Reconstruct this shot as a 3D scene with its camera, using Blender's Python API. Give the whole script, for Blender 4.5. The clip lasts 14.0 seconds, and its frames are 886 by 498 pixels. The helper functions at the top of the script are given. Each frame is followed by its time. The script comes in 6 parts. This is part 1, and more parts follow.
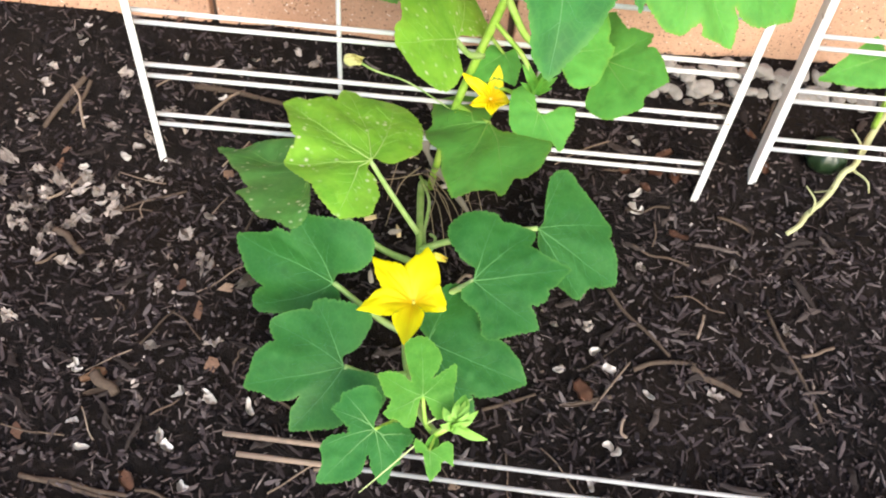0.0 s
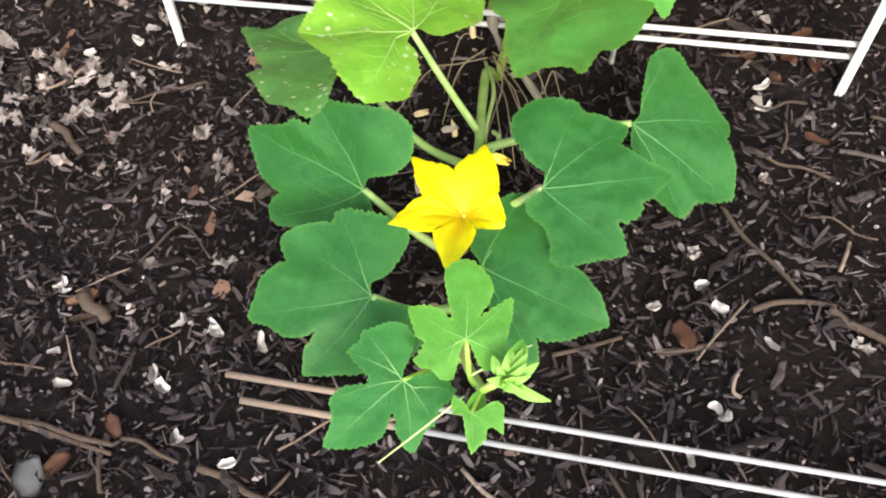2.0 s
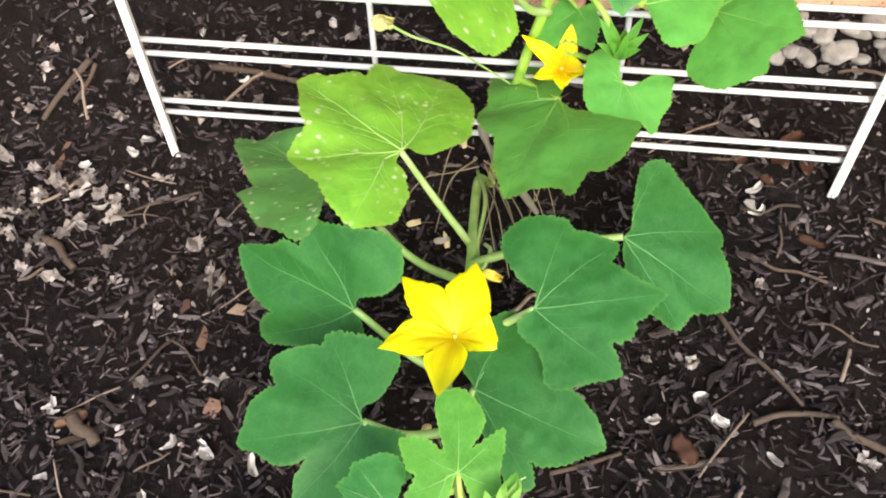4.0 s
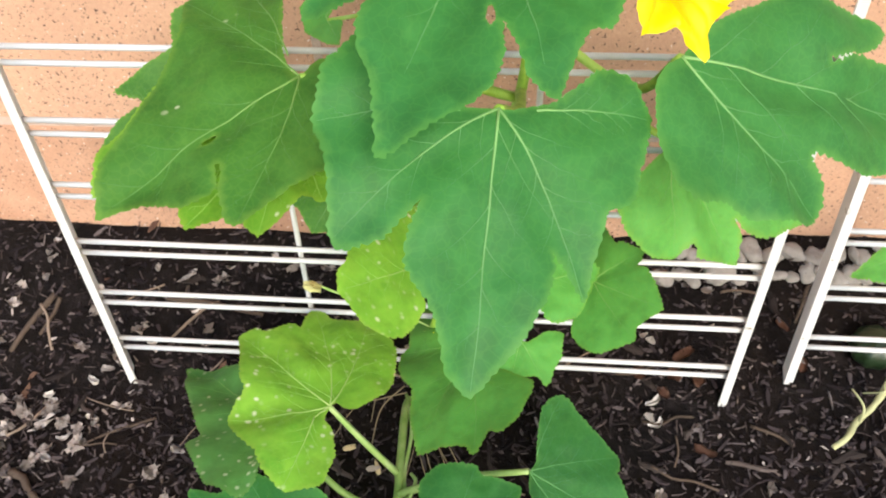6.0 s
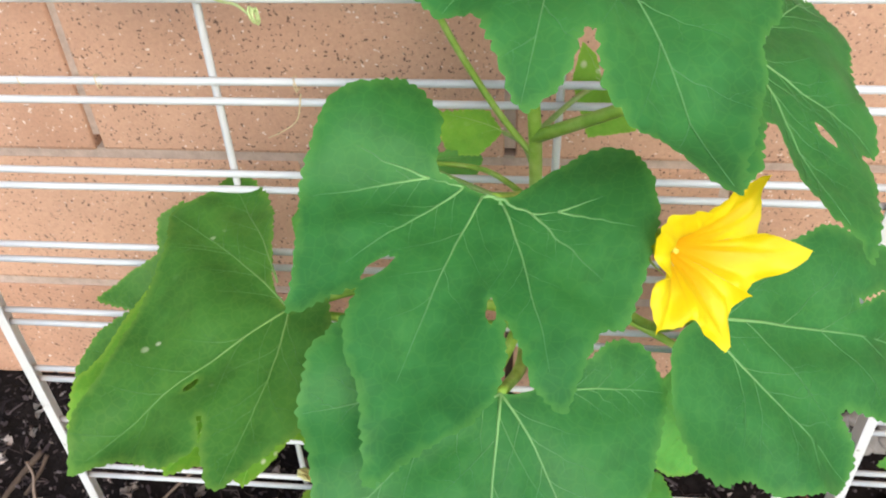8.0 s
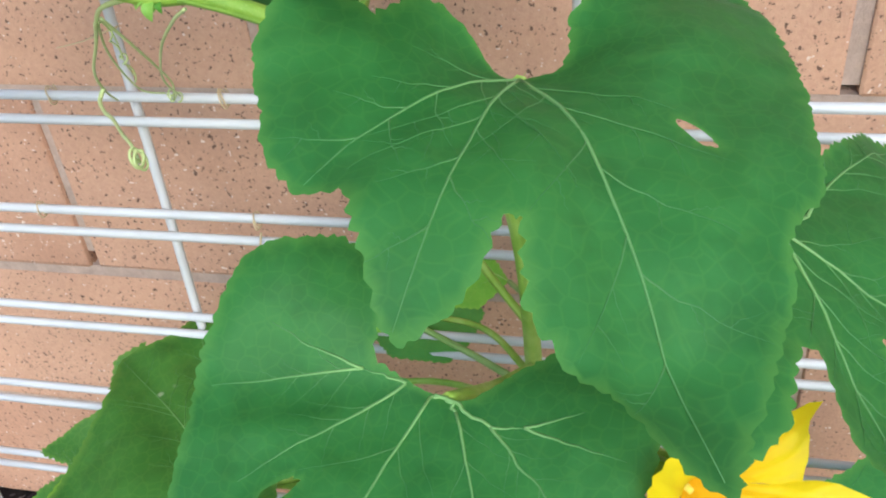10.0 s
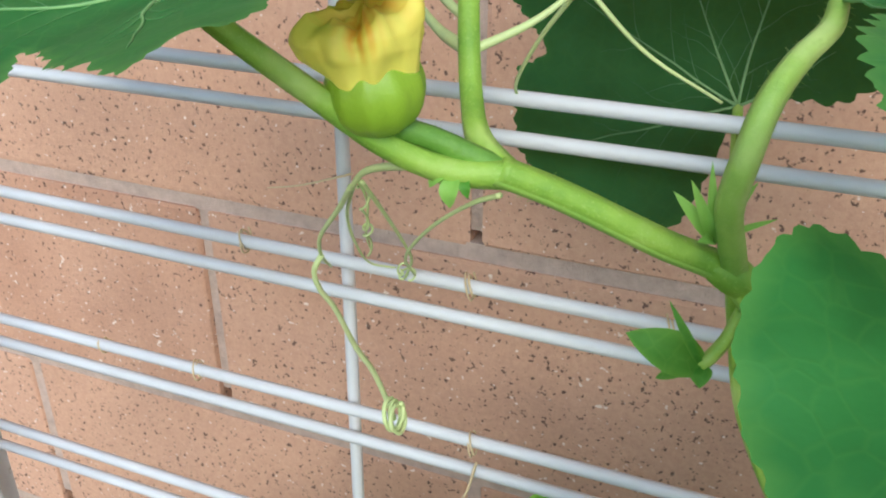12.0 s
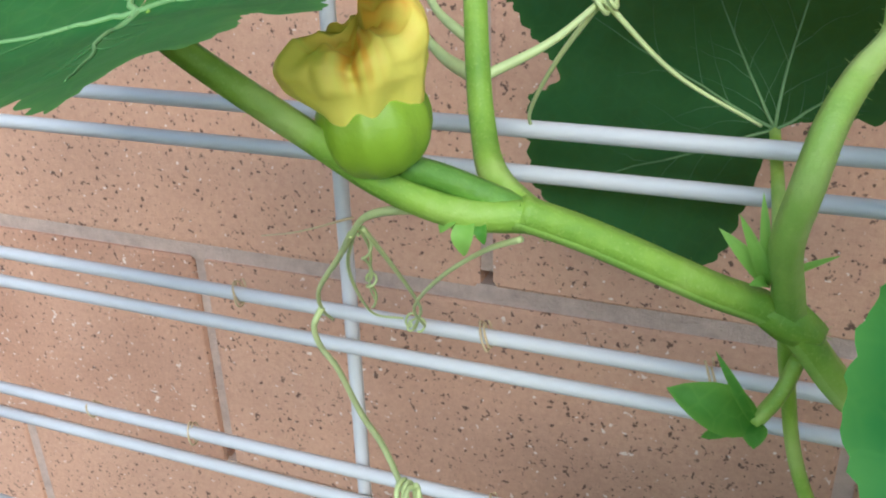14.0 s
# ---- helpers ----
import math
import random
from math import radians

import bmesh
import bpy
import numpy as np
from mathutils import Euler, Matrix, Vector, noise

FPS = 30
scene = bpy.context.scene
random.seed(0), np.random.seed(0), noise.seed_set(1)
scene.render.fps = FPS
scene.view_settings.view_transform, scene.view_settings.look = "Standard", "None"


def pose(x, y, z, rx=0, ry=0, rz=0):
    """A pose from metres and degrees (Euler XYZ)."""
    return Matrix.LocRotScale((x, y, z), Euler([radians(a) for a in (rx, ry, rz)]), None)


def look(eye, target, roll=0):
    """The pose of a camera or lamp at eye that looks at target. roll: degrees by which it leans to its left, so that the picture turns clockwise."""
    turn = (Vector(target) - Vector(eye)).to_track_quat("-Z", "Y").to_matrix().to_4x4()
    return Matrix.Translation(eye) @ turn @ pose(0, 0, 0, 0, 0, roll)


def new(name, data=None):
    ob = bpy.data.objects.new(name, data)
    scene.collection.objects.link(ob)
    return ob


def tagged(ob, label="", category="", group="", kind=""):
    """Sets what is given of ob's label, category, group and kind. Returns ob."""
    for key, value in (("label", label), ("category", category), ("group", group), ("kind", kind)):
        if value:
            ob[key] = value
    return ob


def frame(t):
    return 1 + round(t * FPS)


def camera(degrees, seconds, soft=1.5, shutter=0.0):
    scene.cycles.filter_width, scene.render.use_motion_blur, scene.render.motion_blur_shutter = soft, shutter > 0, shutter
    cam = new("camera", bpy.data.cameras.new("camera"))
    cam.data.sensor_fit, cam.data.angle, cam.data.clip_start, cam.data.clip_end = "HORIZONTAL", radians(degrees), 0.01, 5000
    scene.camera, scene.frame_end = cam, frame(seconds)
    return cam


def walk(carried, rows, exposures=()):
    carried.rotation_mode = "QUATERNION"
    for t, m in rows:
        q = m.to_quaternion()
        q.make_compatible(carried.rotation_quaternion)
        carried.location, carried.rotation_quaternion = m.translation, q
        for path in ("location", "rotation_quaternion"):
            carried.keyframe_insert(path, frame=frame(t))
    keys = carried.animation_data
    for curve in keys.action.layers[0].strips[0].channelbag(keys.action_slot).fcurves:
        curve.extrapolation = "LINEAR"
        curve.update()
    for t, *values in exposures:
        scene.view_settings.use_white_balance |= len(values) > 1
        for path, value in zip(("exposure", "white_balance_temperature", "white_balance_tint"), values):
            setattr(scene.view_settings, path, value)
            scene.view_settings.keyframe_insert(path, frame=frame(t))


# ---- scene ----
from mathutils import geometry

cam = camera(53.4, 14.0, soft=2.0)

PATH = [
    (0, (0.249, -0.536, 0.545), (0.241, 0.763, -0.975), 5.0),
    (0.5, (0.251, -0.508, 0.517), (0.194, 0.788, -1.004), 3.0),
    (1, (0.256, -0.499, 0.497), (0.127, 0.796, -1.022), 0.2),
    (1.5, (0.259, -0.478, 0.457), (0.087, 0.795, -1.076), 0.2),
    (2, (0.269, -0.457, 0.433), (0.06, 0.687, -1.194), -1.9),
    (2.2, (0.274, -0.453, 0.43), (0.087, 0.705, -1.19), -1.0),
    (4.3, (0.272, -0.43, 0.454), (0.031, 0.854, -1.06), -3.2),
    (4.5, (0.271, -0.429, 0.463), (0.028, 0.871, -1.037), -3.3),
    (5, (0.284, -0.426, 0.492), (0.035, 0.928, -0.958), -4.3),
    (5.5, (0.303, -0.412, 0.529), (0.085, 1.011, -0.86), -3.1),
    (6, (0.305, -0.412, 0.554), (0.12, 1.028, -0.822), -2.9),
    (6.5, (0.291, -0.427, 0.572), (0.145, 1.034, -0.786), -4.6),
    (7, (0.274, -0.44, 0.612), (0.153, 1.069, -0.695), -3.2),
    (7.2, (0.275, -0.422, 0.621), (0.164, 1.089, -0.684), -2.0),
    (9.3, (0.351, -0.269, 0.556), (-0.024, 1.232, -0.711), -7.2),
    (9.5, (0.351, -0.266, 0.559), (-0.035, 1.261, -0.674), -6.6),
    (9.9, (0.343, -0.253, 0.571), (-0.075, 1.329, -0.578), -6.1),
    (10, (0.336, -0.252, 0.577), (-0.1, 1.335, -0.56), -5.7),
    (10.1, (0.33, -0.249, 0.58), (-0.142, 1.347, -0.528), -5.8),
    (10.3, (0.317, -0.244, 0.586), (-0.228, 1.364, -0.47), -4.7),
    (10.5, (0.302, -0.236, 0.597), (-0.292, 1.372, -0.433), -4.5),
    (10.8, (0.294, -0.229, 0.613), (-0.321, 1.389, -0.389), -5.5),
    (11, (0.289, -0.225, 0.608), (-0.331, 1.398, -0.383), -4.0),
    (11.5, (0.282, -0.204, 0.59), (-0.363, 1.454, -0.323), -2.6),
    (12, (0.262, -0.181, 0.564), (-0.415, 1.464, -0.349), 0.0),
    (12.5, (0.254, -0.174, 0.561), (-0.45, 1.495, -0.286), 0.2),
    (13, (0.254, -0.166, 0.565), (-0.462, 1.522, -0.236), -1.4),
    (13.5, (0.254, -0.163, 0.56), (-0.421, 1.529, -0.265), -0.4),
    (14, (0.254, -0.165, 0.558), (-0.445, 1.509, -0.283), -2.1),
]
walk(cam, [(t, look(eye, target, roll)) for t, eye, target, roll in PATH],
     [(0, 1.76, 7300, 8), (2.2, 1.93, 7250, 8), (5.2, 1.78, 7400, 8), (6, 1.45, 7300, 8), (7.2, 1.25, 7200, 8), (9.3, 0.94, 6150, 7), (10.3, 0.98, 6400, 5), (11, 0.88, 6600, -2), (12, 0.80, 6250, 5), (13, 0.68, 6050, 5), (14, 0.68, 5950, 5)])

# ---- light: open shade under a bright sky ----
SUN_ELEVATION, SUN_ROTATION = radians(35), radians(162)
world = bpy.data.worlds.new("sky")
scene.world = world
world.use_nodes = True
wn = world.node_tree.nodes
sky = wn.new("ShaderNodeTexSky")
sky.sky_type, sky.sun_disc = "NISHITA", False
sky.sun_elevation, sky.sun_rotation = SUN_ELEVATION, SUN_ROTATION
world.node_tree.links.new(sky.outputs[0], wn["Background"].inputs[0])
wn["Background"].inputs[1].default_value = 0.15
sun = new("sun", bpy.data.lights.new("sun", "SUN"))
sun.data.energy, sun.data.angle, sun.data.color = 1.05, radians(25), (1.0, 0.975, 0.93)
sun.matrix_world = look((0, 0, 0), (-0.30, 0.90, -0.66))


# ---- materials ----
def material(name, rough=0.6, metal=0.0):
    m = bpy.data.materials.new(name)
    m.use_nodes = True
    b = m.node_tree.nodes["Principled BSDF"]
    b.inputs["Roughness"].default_value, b.inputs["Metallic"].default_value = rough, metal
    return m, m.node_tree.nodes, m.node_tree.links, b


def mixed(nodes, links, fac, a, b, blend="MIX"):
    x = nodes.new("ShaderNodeMix")
    x.data_type, x.blend_type = "RGBA", blend
    for socket, v in ((x.inputs[0], fac), (x.inputs[6], a), (x.inputs[7], b)):
        if isinstance(v, bpy.types.NodeSocket):
            links.new(v, socket)
        else:
            socket.default_value = v if isinstance(v, (int, float)) else (*v, 1)
    return x.outputs[2]


def noise_tex(nodes, links, scale, detail=4, rough=0.6, coords=None):
    n = nodes.new("ShaderNodeTexNoise")
    n.inputs["Scale"].default_value, n.inputs["Detail"].default_value, n.inputs["Roughness"].default_value = scale, detail, rough
    if coords is None:
        c = nodes.new("ShaderNodeTexCoord")
        coords = c.outputs["Object"]
    links.new(coords, n.inputs["Vector"])
    return n.outputs["Fac"]


def ramp(nodes, links, fac, stops):
    r = nodes.new("ShaderNodeValToRGB")
    while len(r.color_ramp.elements) < len(stops):
        r.color_ramp.elements.new(0.5)
    for e, (p, c) in zip(r.color_ramp.elements, stops):
        e.position, e.color = p, (*c, 1) if not isinstance(c, (int, float)) else (c, c, c, 1)
    links.new(fac, r.inputs[0])
    return r.outputs[0]


def bumped(nodes, links, b, height, strength, distance=0.001):
    n = nodes.new("ShaderNodeBump")
    n.inputs["Strength"].default_value, n.inputs["Distance"].default_value = strength, distance
    links.new(height, n.inputs["Height"])
    links.new(n.outputs[0], b.inputs["Normal"])


def plain(name, colour, rough=0.6, vary=0.25, scale=60, bump=0.2, metal=0.0):
    m, n, l, b = material(name, rough, metal)
    fine = noise_tex(n, l, scale, 5)
    dark = tuple(c * (1 - vary) for c in colour)
    light = tuple(min(1, c * (1 + vary)) for c in colour)
    l.new(mixed(n, l, fine, dark, light), b.inputs["Base Color"])
    bumped(n, l, b, noise_tex(n, l, scale * 6, 3), bump)
    return m


white_wire = plain("white_coated_wire", (0.60, 0.61, 0.625), 0.45, 0.14, 45, 0.15)


def chipped_white():
    m, n, l, b = material("chipped_white_paint", 0.5)
    wear = ramp(n, l, noise_tex(n, l, 90, 6, 0.7), [(0.0, 0.0), (0.60, 0.0), (0.68, 1.0)])
    grime = mixed(n, l, noise_tex(n, l, 25, 4), (0.56, 0.545, 0.53), (0.76, 0.755, 0.75))
    l.new(mixed(n, l, wear, grime, (0.24, 0.19, 0.14)), b.inputs["Base Color"])
    bumped(n, l, b, noise_tex(n, l, 300, 4), 0.3)
    return m


bar_paint = chipped_white()


def brick_look():
    """Wire-cut clay: an orange-pink body that differs from brick to brick, cloudy, with dark iron specks and pale grains."""
    m, n, l, b = material("wire_cut_brick", 0.9)
    geo = n.new("ShaderNodeNewGeometry").outputs["Position"]
    info = n.new("ShaderNodeObjectInfo")
    body = ramp(n, l, info.outputs["Random"], [(0.0, (0.42, 0.275, 0.195)), (0.35, (0.565, 0.42, 0.315)), (0.7, (0.53, 0.385, 0.29)), (1.0, (0.60, 0.45, 0.345))])
    cloud = ramp(n, l, noise_tex(n, l, 14, 3, 0.5, geo), [(0.3, 0.0), (0.7, 1.0)])
    cloud = mixed(n, l, 0.7, (0.0, 0.0, 0.0), cloud)
    body = mixed(n, l, cloud, body, (0.67, 0.505, 0.385))
    grain = noise_tex(n, l, 420, 4, 0.7, geo)
    body = mixed(n, l, 0.55, body, mixed(n, l, grain, (0.24, 0.12, 0.08), (0.78, 0.5, 0.38)), "OVERLAY")
    specks = ramp(n, l, noise_tex(n, l, 430, 2, 0.5, geo), [(0.63, 0.0), (0.69, 0.8)])
    body = mixed(n, l, specks, body, (0.05, 0.026, 0.02))
    pits = ramp(n, l, noise_tex(n, l, 210, 5, 0.75, geo), [(0.635, 0.0), (0.69, 0.85)])
    body = mixed(n, l, pits, body, (0.10, 0.05, 0.035))
    shift = n.new("ShaderNodeVectorMath")
    shift.operation = "ADD"
    shift.inputs[1].default_value = (3.1, 1.7, 5.3)
    l.new(geo, shift.inputs[0])
    pale = ramp(n, l, noise_tex(n, l, 340, 2, 0.5, shift.outputs[0]), [(0.68, 0.0), (0.72, 1.0)])
    body = mixed(n, l, pale, body, (0.80, 0.66, 0.56))
    l.new(body, b.inputs["Base Color"])
    bumped(n, l, b, grain, 0.5, 0.0012)
    return m


brick_mat = brick_look()
mortar_mat = plain("mortar", (0.52, 0.39, 0.32), 0.95, 0.4, 160, 0.9)
recess_mat = plain("dark_recess", (0.10, 0.07, 0.055), 1.0, 0.4, 200, 0.5)


def soil_look():
    m, n, l, b = material("mulched_soil", 0.95)
    b.inputs["Specular IOR Level"].default_value = 0.1
    geo = n.new("ShaderNodeNewGeometry").outputs["Position"]
    c = ramp(n, l, noise_tex(n, l, 70, 8, 0.75, geo), [(0.3, (0.0035, 0.0028, 0.0029)), (0.5, (0.011, 0.0088, 0.0090)), (0.72, (0.036, 0.028, 0.028))])
    l.new(mixed(n, l, ramp(n, l, noise_tex(n, l, 6, 3, 0.5, geo), [(0.35, 0.0), (0.65, 0.6)]), c, (0.02, 0.013, 0.010)), b.inputs["Base Color"])
    bumped(n, l, b, noise_tex(n, l, 160, 8, 0.8, geo), 1.0, 0.006)
    return m


def scattered(name, stops, rough=0.9):
    """Loose bits, each of its own shade."""
    m, n, l, b = material(name, rough)
    b.inputs["Specular IOR Level"].default_value = 0.1
    island = n.new("ShaderNodeNewGeometry").outputs["Random Per Island"]
    c = ramp(n, l, island, stops)
    g = noise_tex(n, l, 400, 3)
    l.new(mixed(n, l, 0.5, c, mixed(n, l, g, (0.15, 0.15, 0.15), (0.85, 0.85, 0.85)), "OVERLAY"), b.inputs["Base Color"])
    bumped(n, l, b, g, 0.5)
    return m


soil_mat = soil_look()
chip_mat = scattered("bark_chips", [(0.0, (0.005, 0.004, 0.0042)), (0.45, (0.034, 0.0255, 0.0275)), (0.75, (0.064, 0.049, 0.051)), (0.93, (0.108, 0.087, 0.088)), (1.0, (0.19, 0.16, 0.155))])
flake_mat = scattered("pale_flakes", [(0.0, (0.12, 0.09, 0.075)), (0.5, (0.22, 0.17, 0.15)), (1.0, (0.48, 0.41, 0.38))])
dry_petal_mat = plain("dry_petal", (0.40, 0.34, 0.31), 0.8, 0.35, 120, 0.4)
bleached_mat = plain("bleached_petal", (0.62, 0.57, 0.54), 0.7, 0.2, 150, 0.4)
fibre_mat = scattered("bark_fibres", [(0.0, (0.012, 0.009, 0.009)), (0.5, (0.042, 0.031, 0.030)), (0.85, (0.088, 0.066, 0.064)), (1.0, (0.18, 0.145, 0.14))])
twig_mat = scattered("twigs", [(0.0, (0.04, 0.030, 0.024)), (0.6, (0.12, 0.085, 0.065)), (1.0, (0.28, 0.21, 0.165))])
dry_mat = scattered("dry_leaves", [(0.0, (0.08, 0.042, 0.030)), (0.5, (0.15, 0.085, 0.060)), (1.0, (0.26, 0.18, 0.135))])


def bark_look():
    """Weathered bark pieces, grey-brown, each of its own shade, with a fibrous grain."""
    m, n, l, b = material("bark_piece", 0.95)
    b.inputs["Specular IOR Level"].default_value = 0.1
    info = n.new("ShaderNodeObjectInfo")
    c = ramp(n, l, info.outputs["Random"], [(0.0, (0.016, 0.012, 0.012)), (0.5, (0.036, 0.028, 0.026)), (0.85, (0.064, 0.050, 0.047)), (1.0, (0.11, 0.085, 0.077))])
    tc = n.new("ShaderNodeTexCoord").outputs["Object"]
    sq = n.new("ShaderNodeVectorMath")
    sq.operation = "MULTIPLY"
    sq.inputs[1].default_value = (60, 900, 400)
    l.new(tc, sq.inputs[0])
    g = noise_tex(n, l, 1.0, 4, 0.6, sq.outputs[0])
    l.new(mixed(n, l, 0.7, c, mixed(n, l, g, (0.2, 0.2, 0.2), (0.8, 0.8, 0.8)), "OVERLAY"), b.inputs["Base Color"])
    bumped(n, l, b, g, 0.8, 0.001)
    return m


bark_mat = bark_look()
stone_mat = plain("grey_stone", (0.30, 0.27, 0.25), 0.9, 0.5, 110, 0.9)


def leaf_look(name, dark, light, edge, spots=0.0, sheen=0.55, gloss=0.26):
    """Hairy leaf: a fine net of veins, cloudy greens, a little light passing through, in places pale mites' specks."""
    m, n, l, b = material(name, sheen)
    tc = n.new("ShaderNodeTexCoord").outputs["Object"]
    cloud = ramp(n, l, noise_tex(n, l, 24, 4, 0.55, tc), [(0.3, 0.0), (0.7, 1.0)])
    c = mixed(n, l, cloud, dark, light)
    old = ramp(n, l, noise_tex(n, l, 13, 3, 0.5, tc), [(0.50, 0.0), (0.68, 0.40)])
    c = mixed(n, l, old, c, tuple(0.55 * p + 0.28 * q for p, q in zip(light, edge)))
    blotch = ramp(n, l, noise_tex(n, l, 95, 5, 0.65, tc), [(0.46, 0.0), (0.66, 0.22)])
    c = mixed(n, l, blotch, c, tuple(min(1, q * 1.25 + 0.018) for q in light))
    deep = ramp(n, l, noise_tex(n, l, 60, 4, 0.6, tc), [(0.34, 0.35), (0.50, 0.0)])
    c = mixed(n, l, deep, c, tuple(q * 0.55 for q in dark))
    rim = n.new("ShaderNodeAttribute")
    rim.attribute_name = "rim"
    c = mixed(n, l, rim.outputs["Fac"], c, edge)
    net = n.new("ShaderNodeTexVoronoi")
    net.feature = "DISTANCE_TO_EDGE"
    net.inputs["Scale"].default_value = 240
    warp = n.new("ShaderNodeVectorMath")
    warp.operation = "ADD"
    nz = n.new("ShaderNodeTexNoise")
    nz.inputs["Scale"].default_value = 60
    sc = n.new("ShaderNodeVectorMath")
    sc.operation = "SCALE"
    sc.inputs["Scale"].default_value = 0.006
    l.new(tc, nz.inputs["Vector"])
    l.new(nz.outputs["Color"], sc.inputs[0])
    l.new(tc, warp.inputs[0])
    l.new(sc.outputs[0], warp.inputs[1])
    l.new(warp.outputs[0], net.inputs["Vector"])
    lines = ramp(n, l, net.outputs["Distance"], [(0.0, 1.0), (0.09, 0.0)])
    faint = n.new("ShaderNodeMath")
    faint.operation = "MULTIPLY"
    faint.inputs[1].default_value = 0.16
    l.new(lines, faint.inputs[0])
    c = mixed(n, l, faint.outputs[0], c, edge)
    if spots:
        dots = n.new("ShaderNodeTexVoronoi")
        dots.inputs["Scale"].default_value = 165
        l.new(warp.outputs[0], dots.inputs["Vector"])
        few = ramp(n, l, dots.outputs["Color"], [(0.32 * spots, 1.0), (0.32 * spots + 0.08, 0.0)])
        dot = ramp(n, l, dots.outputs["Distance"], [(0.14, 0.95), (0.32, 0.0)])
        where = ramp(n, l, noise_tex(n, l, 22, 2, 0.5, tc), [(0.44, 0.0), (0.58, 1.0)])
        k = mixed(n, l, 1.0, mixed(n, l, 1.0, few, dot, "MULTIPLY"), where, "MULTIPLY")
        c = mixed(n, l, k, c, (0.70, 0.73, 0.50))
    l.new(c, b.inputs["Base Color"])
    pucker = n.new("ShaderNodeTexVoronoi")
    pucker.feature = "SMOOTH_F1"
    pucker.inputs["Scale"].default_value = 130
    l.new(warp.outputs[0], pucker.inputs["Vector"])
    h = mixed(n, l, 0.7, lines, noise_tex(n, l, 700, 2, 0.5, tc))
    h = mixed(n, l, 0.6, h, pucker.outputs["Distance"])
    bumped(n, l, b, h, 0.16, 0.0012)
    b.inputs["Specular IOR Level"].default_value = gloss
    back = n.new("ShaderNodeBsdfTranslucent")
    l.new(mixed(n, l, 0.45, c, (0.30, 0.50, 0.03)), back.inputs["Color"])
    both = n.new("ShaderNodeMixShader")
    both.inputs[0].default_value = 0.22
    out = n["Material Output"]
    l.new(b.outputs[0], both.inputs[1])
    l.new(back.outputs[0], both.inputs[2])
    l.new(both.outputs[0], out.inputs["Surface"])
    return m


GREEN = leaf_look("leaf_green", (0.021, 0.145, 0.033), (0.036, 0.200, 0.042), (0.11, 0.31, 0.06))
AGING = leaf_look("leaf_aging", (0.034, 0.150, 0.020), (0.062, 0.205, 0.030), (0.18, 0.33, 0.05), 0.22)
LOW = leaf_look("leaf_low_green", (0.014, 0.108, 0.022), (0.025, 0.153, 0.028), (0.10, 0.25, 0.05))
MID = leaf_look("leaf_mid_green", (0.072, 0.295, 0.055), (0.112, 0.385, 0.070), (0.20, 0.36, 0.05))
LIGHT = leaf_look("leaf_young", (0.060, 0.24, 0.030), (0.095, 0.31, 0.038), (0.22, 0.44, 0.07))
YOUNG = leaf_look("leaf_bract", (0.22, 0.46, 0.08), (0.28, 0.55, 0.10), (0.34, 0.58, 0.14))
YELLOW = leaf_look("leaf_yellowing", (0.145, 0.41, 0.040), (0.25, 0.54, 0.055), (0.34, 0.52, 0.08), 2.1)
SPOTTED = leaf_look("leaf_spotted", (0.062, 0.25, 0.060), (0.105, 0.335, 0.078), (0.16, 0.34, 0.08), 1.4)
PALE = leaf_look("leaf_pale_ageing", (0.10, 0.30, 0.025), (0.17, 0.40, 0.040), (0.30, 0.46, 0.06), 0.8)
# leaf green darkened: the shade of the leaf above is put into the colour
DARK = leaf_look("leaf_painted_shade", (0.007, 0.060, 0.018), (0.011, 0.080, 0.024), (0.03, 0.12, 0.03), sheen=0.75, gloss=0.12)


def vein_look(name, pale, blade):
    """Pale at the leaf's base, fading into the blade."""
    m, n, l, b = material(name, 0.55)
    fade = n.new("ShaderNodeAttribute")
    fade.attribute_name = "rim"
    c = mixed(n, l, fade.outputs["Fac"], pale, blade)
    l.new(mixed(n, l, 0.3, c, mixed(n, l, noise_tex(n, l, 90, 3), (0.3, 0.3, 0.3), (0.7, 0.7, 0.7)), "OVERLAY"), b.inputs["Base Color"])
    return m


vein_mat = vein_look("leaf_vein", (0.23, 0.44, 0.15), (0.040, 0.19, 0.042))
# vein colours darkened likewise, for the shade painted on that leaf
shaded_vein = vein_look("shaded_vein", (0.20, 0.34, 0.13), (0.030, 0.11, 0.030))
low_vein = vein_look("low_leaf_vein", (0.12, 0.32, 0.09), (0.026, 0.150, 0.030))
mid_vein = vein_look("mid_leaf_vein", (0.22, 0.43, 0.10), (0.078, 0.29, 0.040))
yellow_vein = vein_look("yellow_leaf_vein", (0.40, 0.55, 0.18), (0.20, 0.45, 0.065))
aging_vein = vein_look("aging_leaf_vein", (0.20, 0.36, 0.09), (0.055, 0.19, 0.030))
VEINS = {"leaf_low_green": low_vein, "leaf_mid_green": mid_vein, "leaf_young": mid_vein, "leaf_yellowing": yellow_vein, "leaf_spotted": mid_vein, "leaf_pale_ageing": yellow_vein, "leaf_aging": aging_vein, "leaf_painted_shade": shaded_vein}


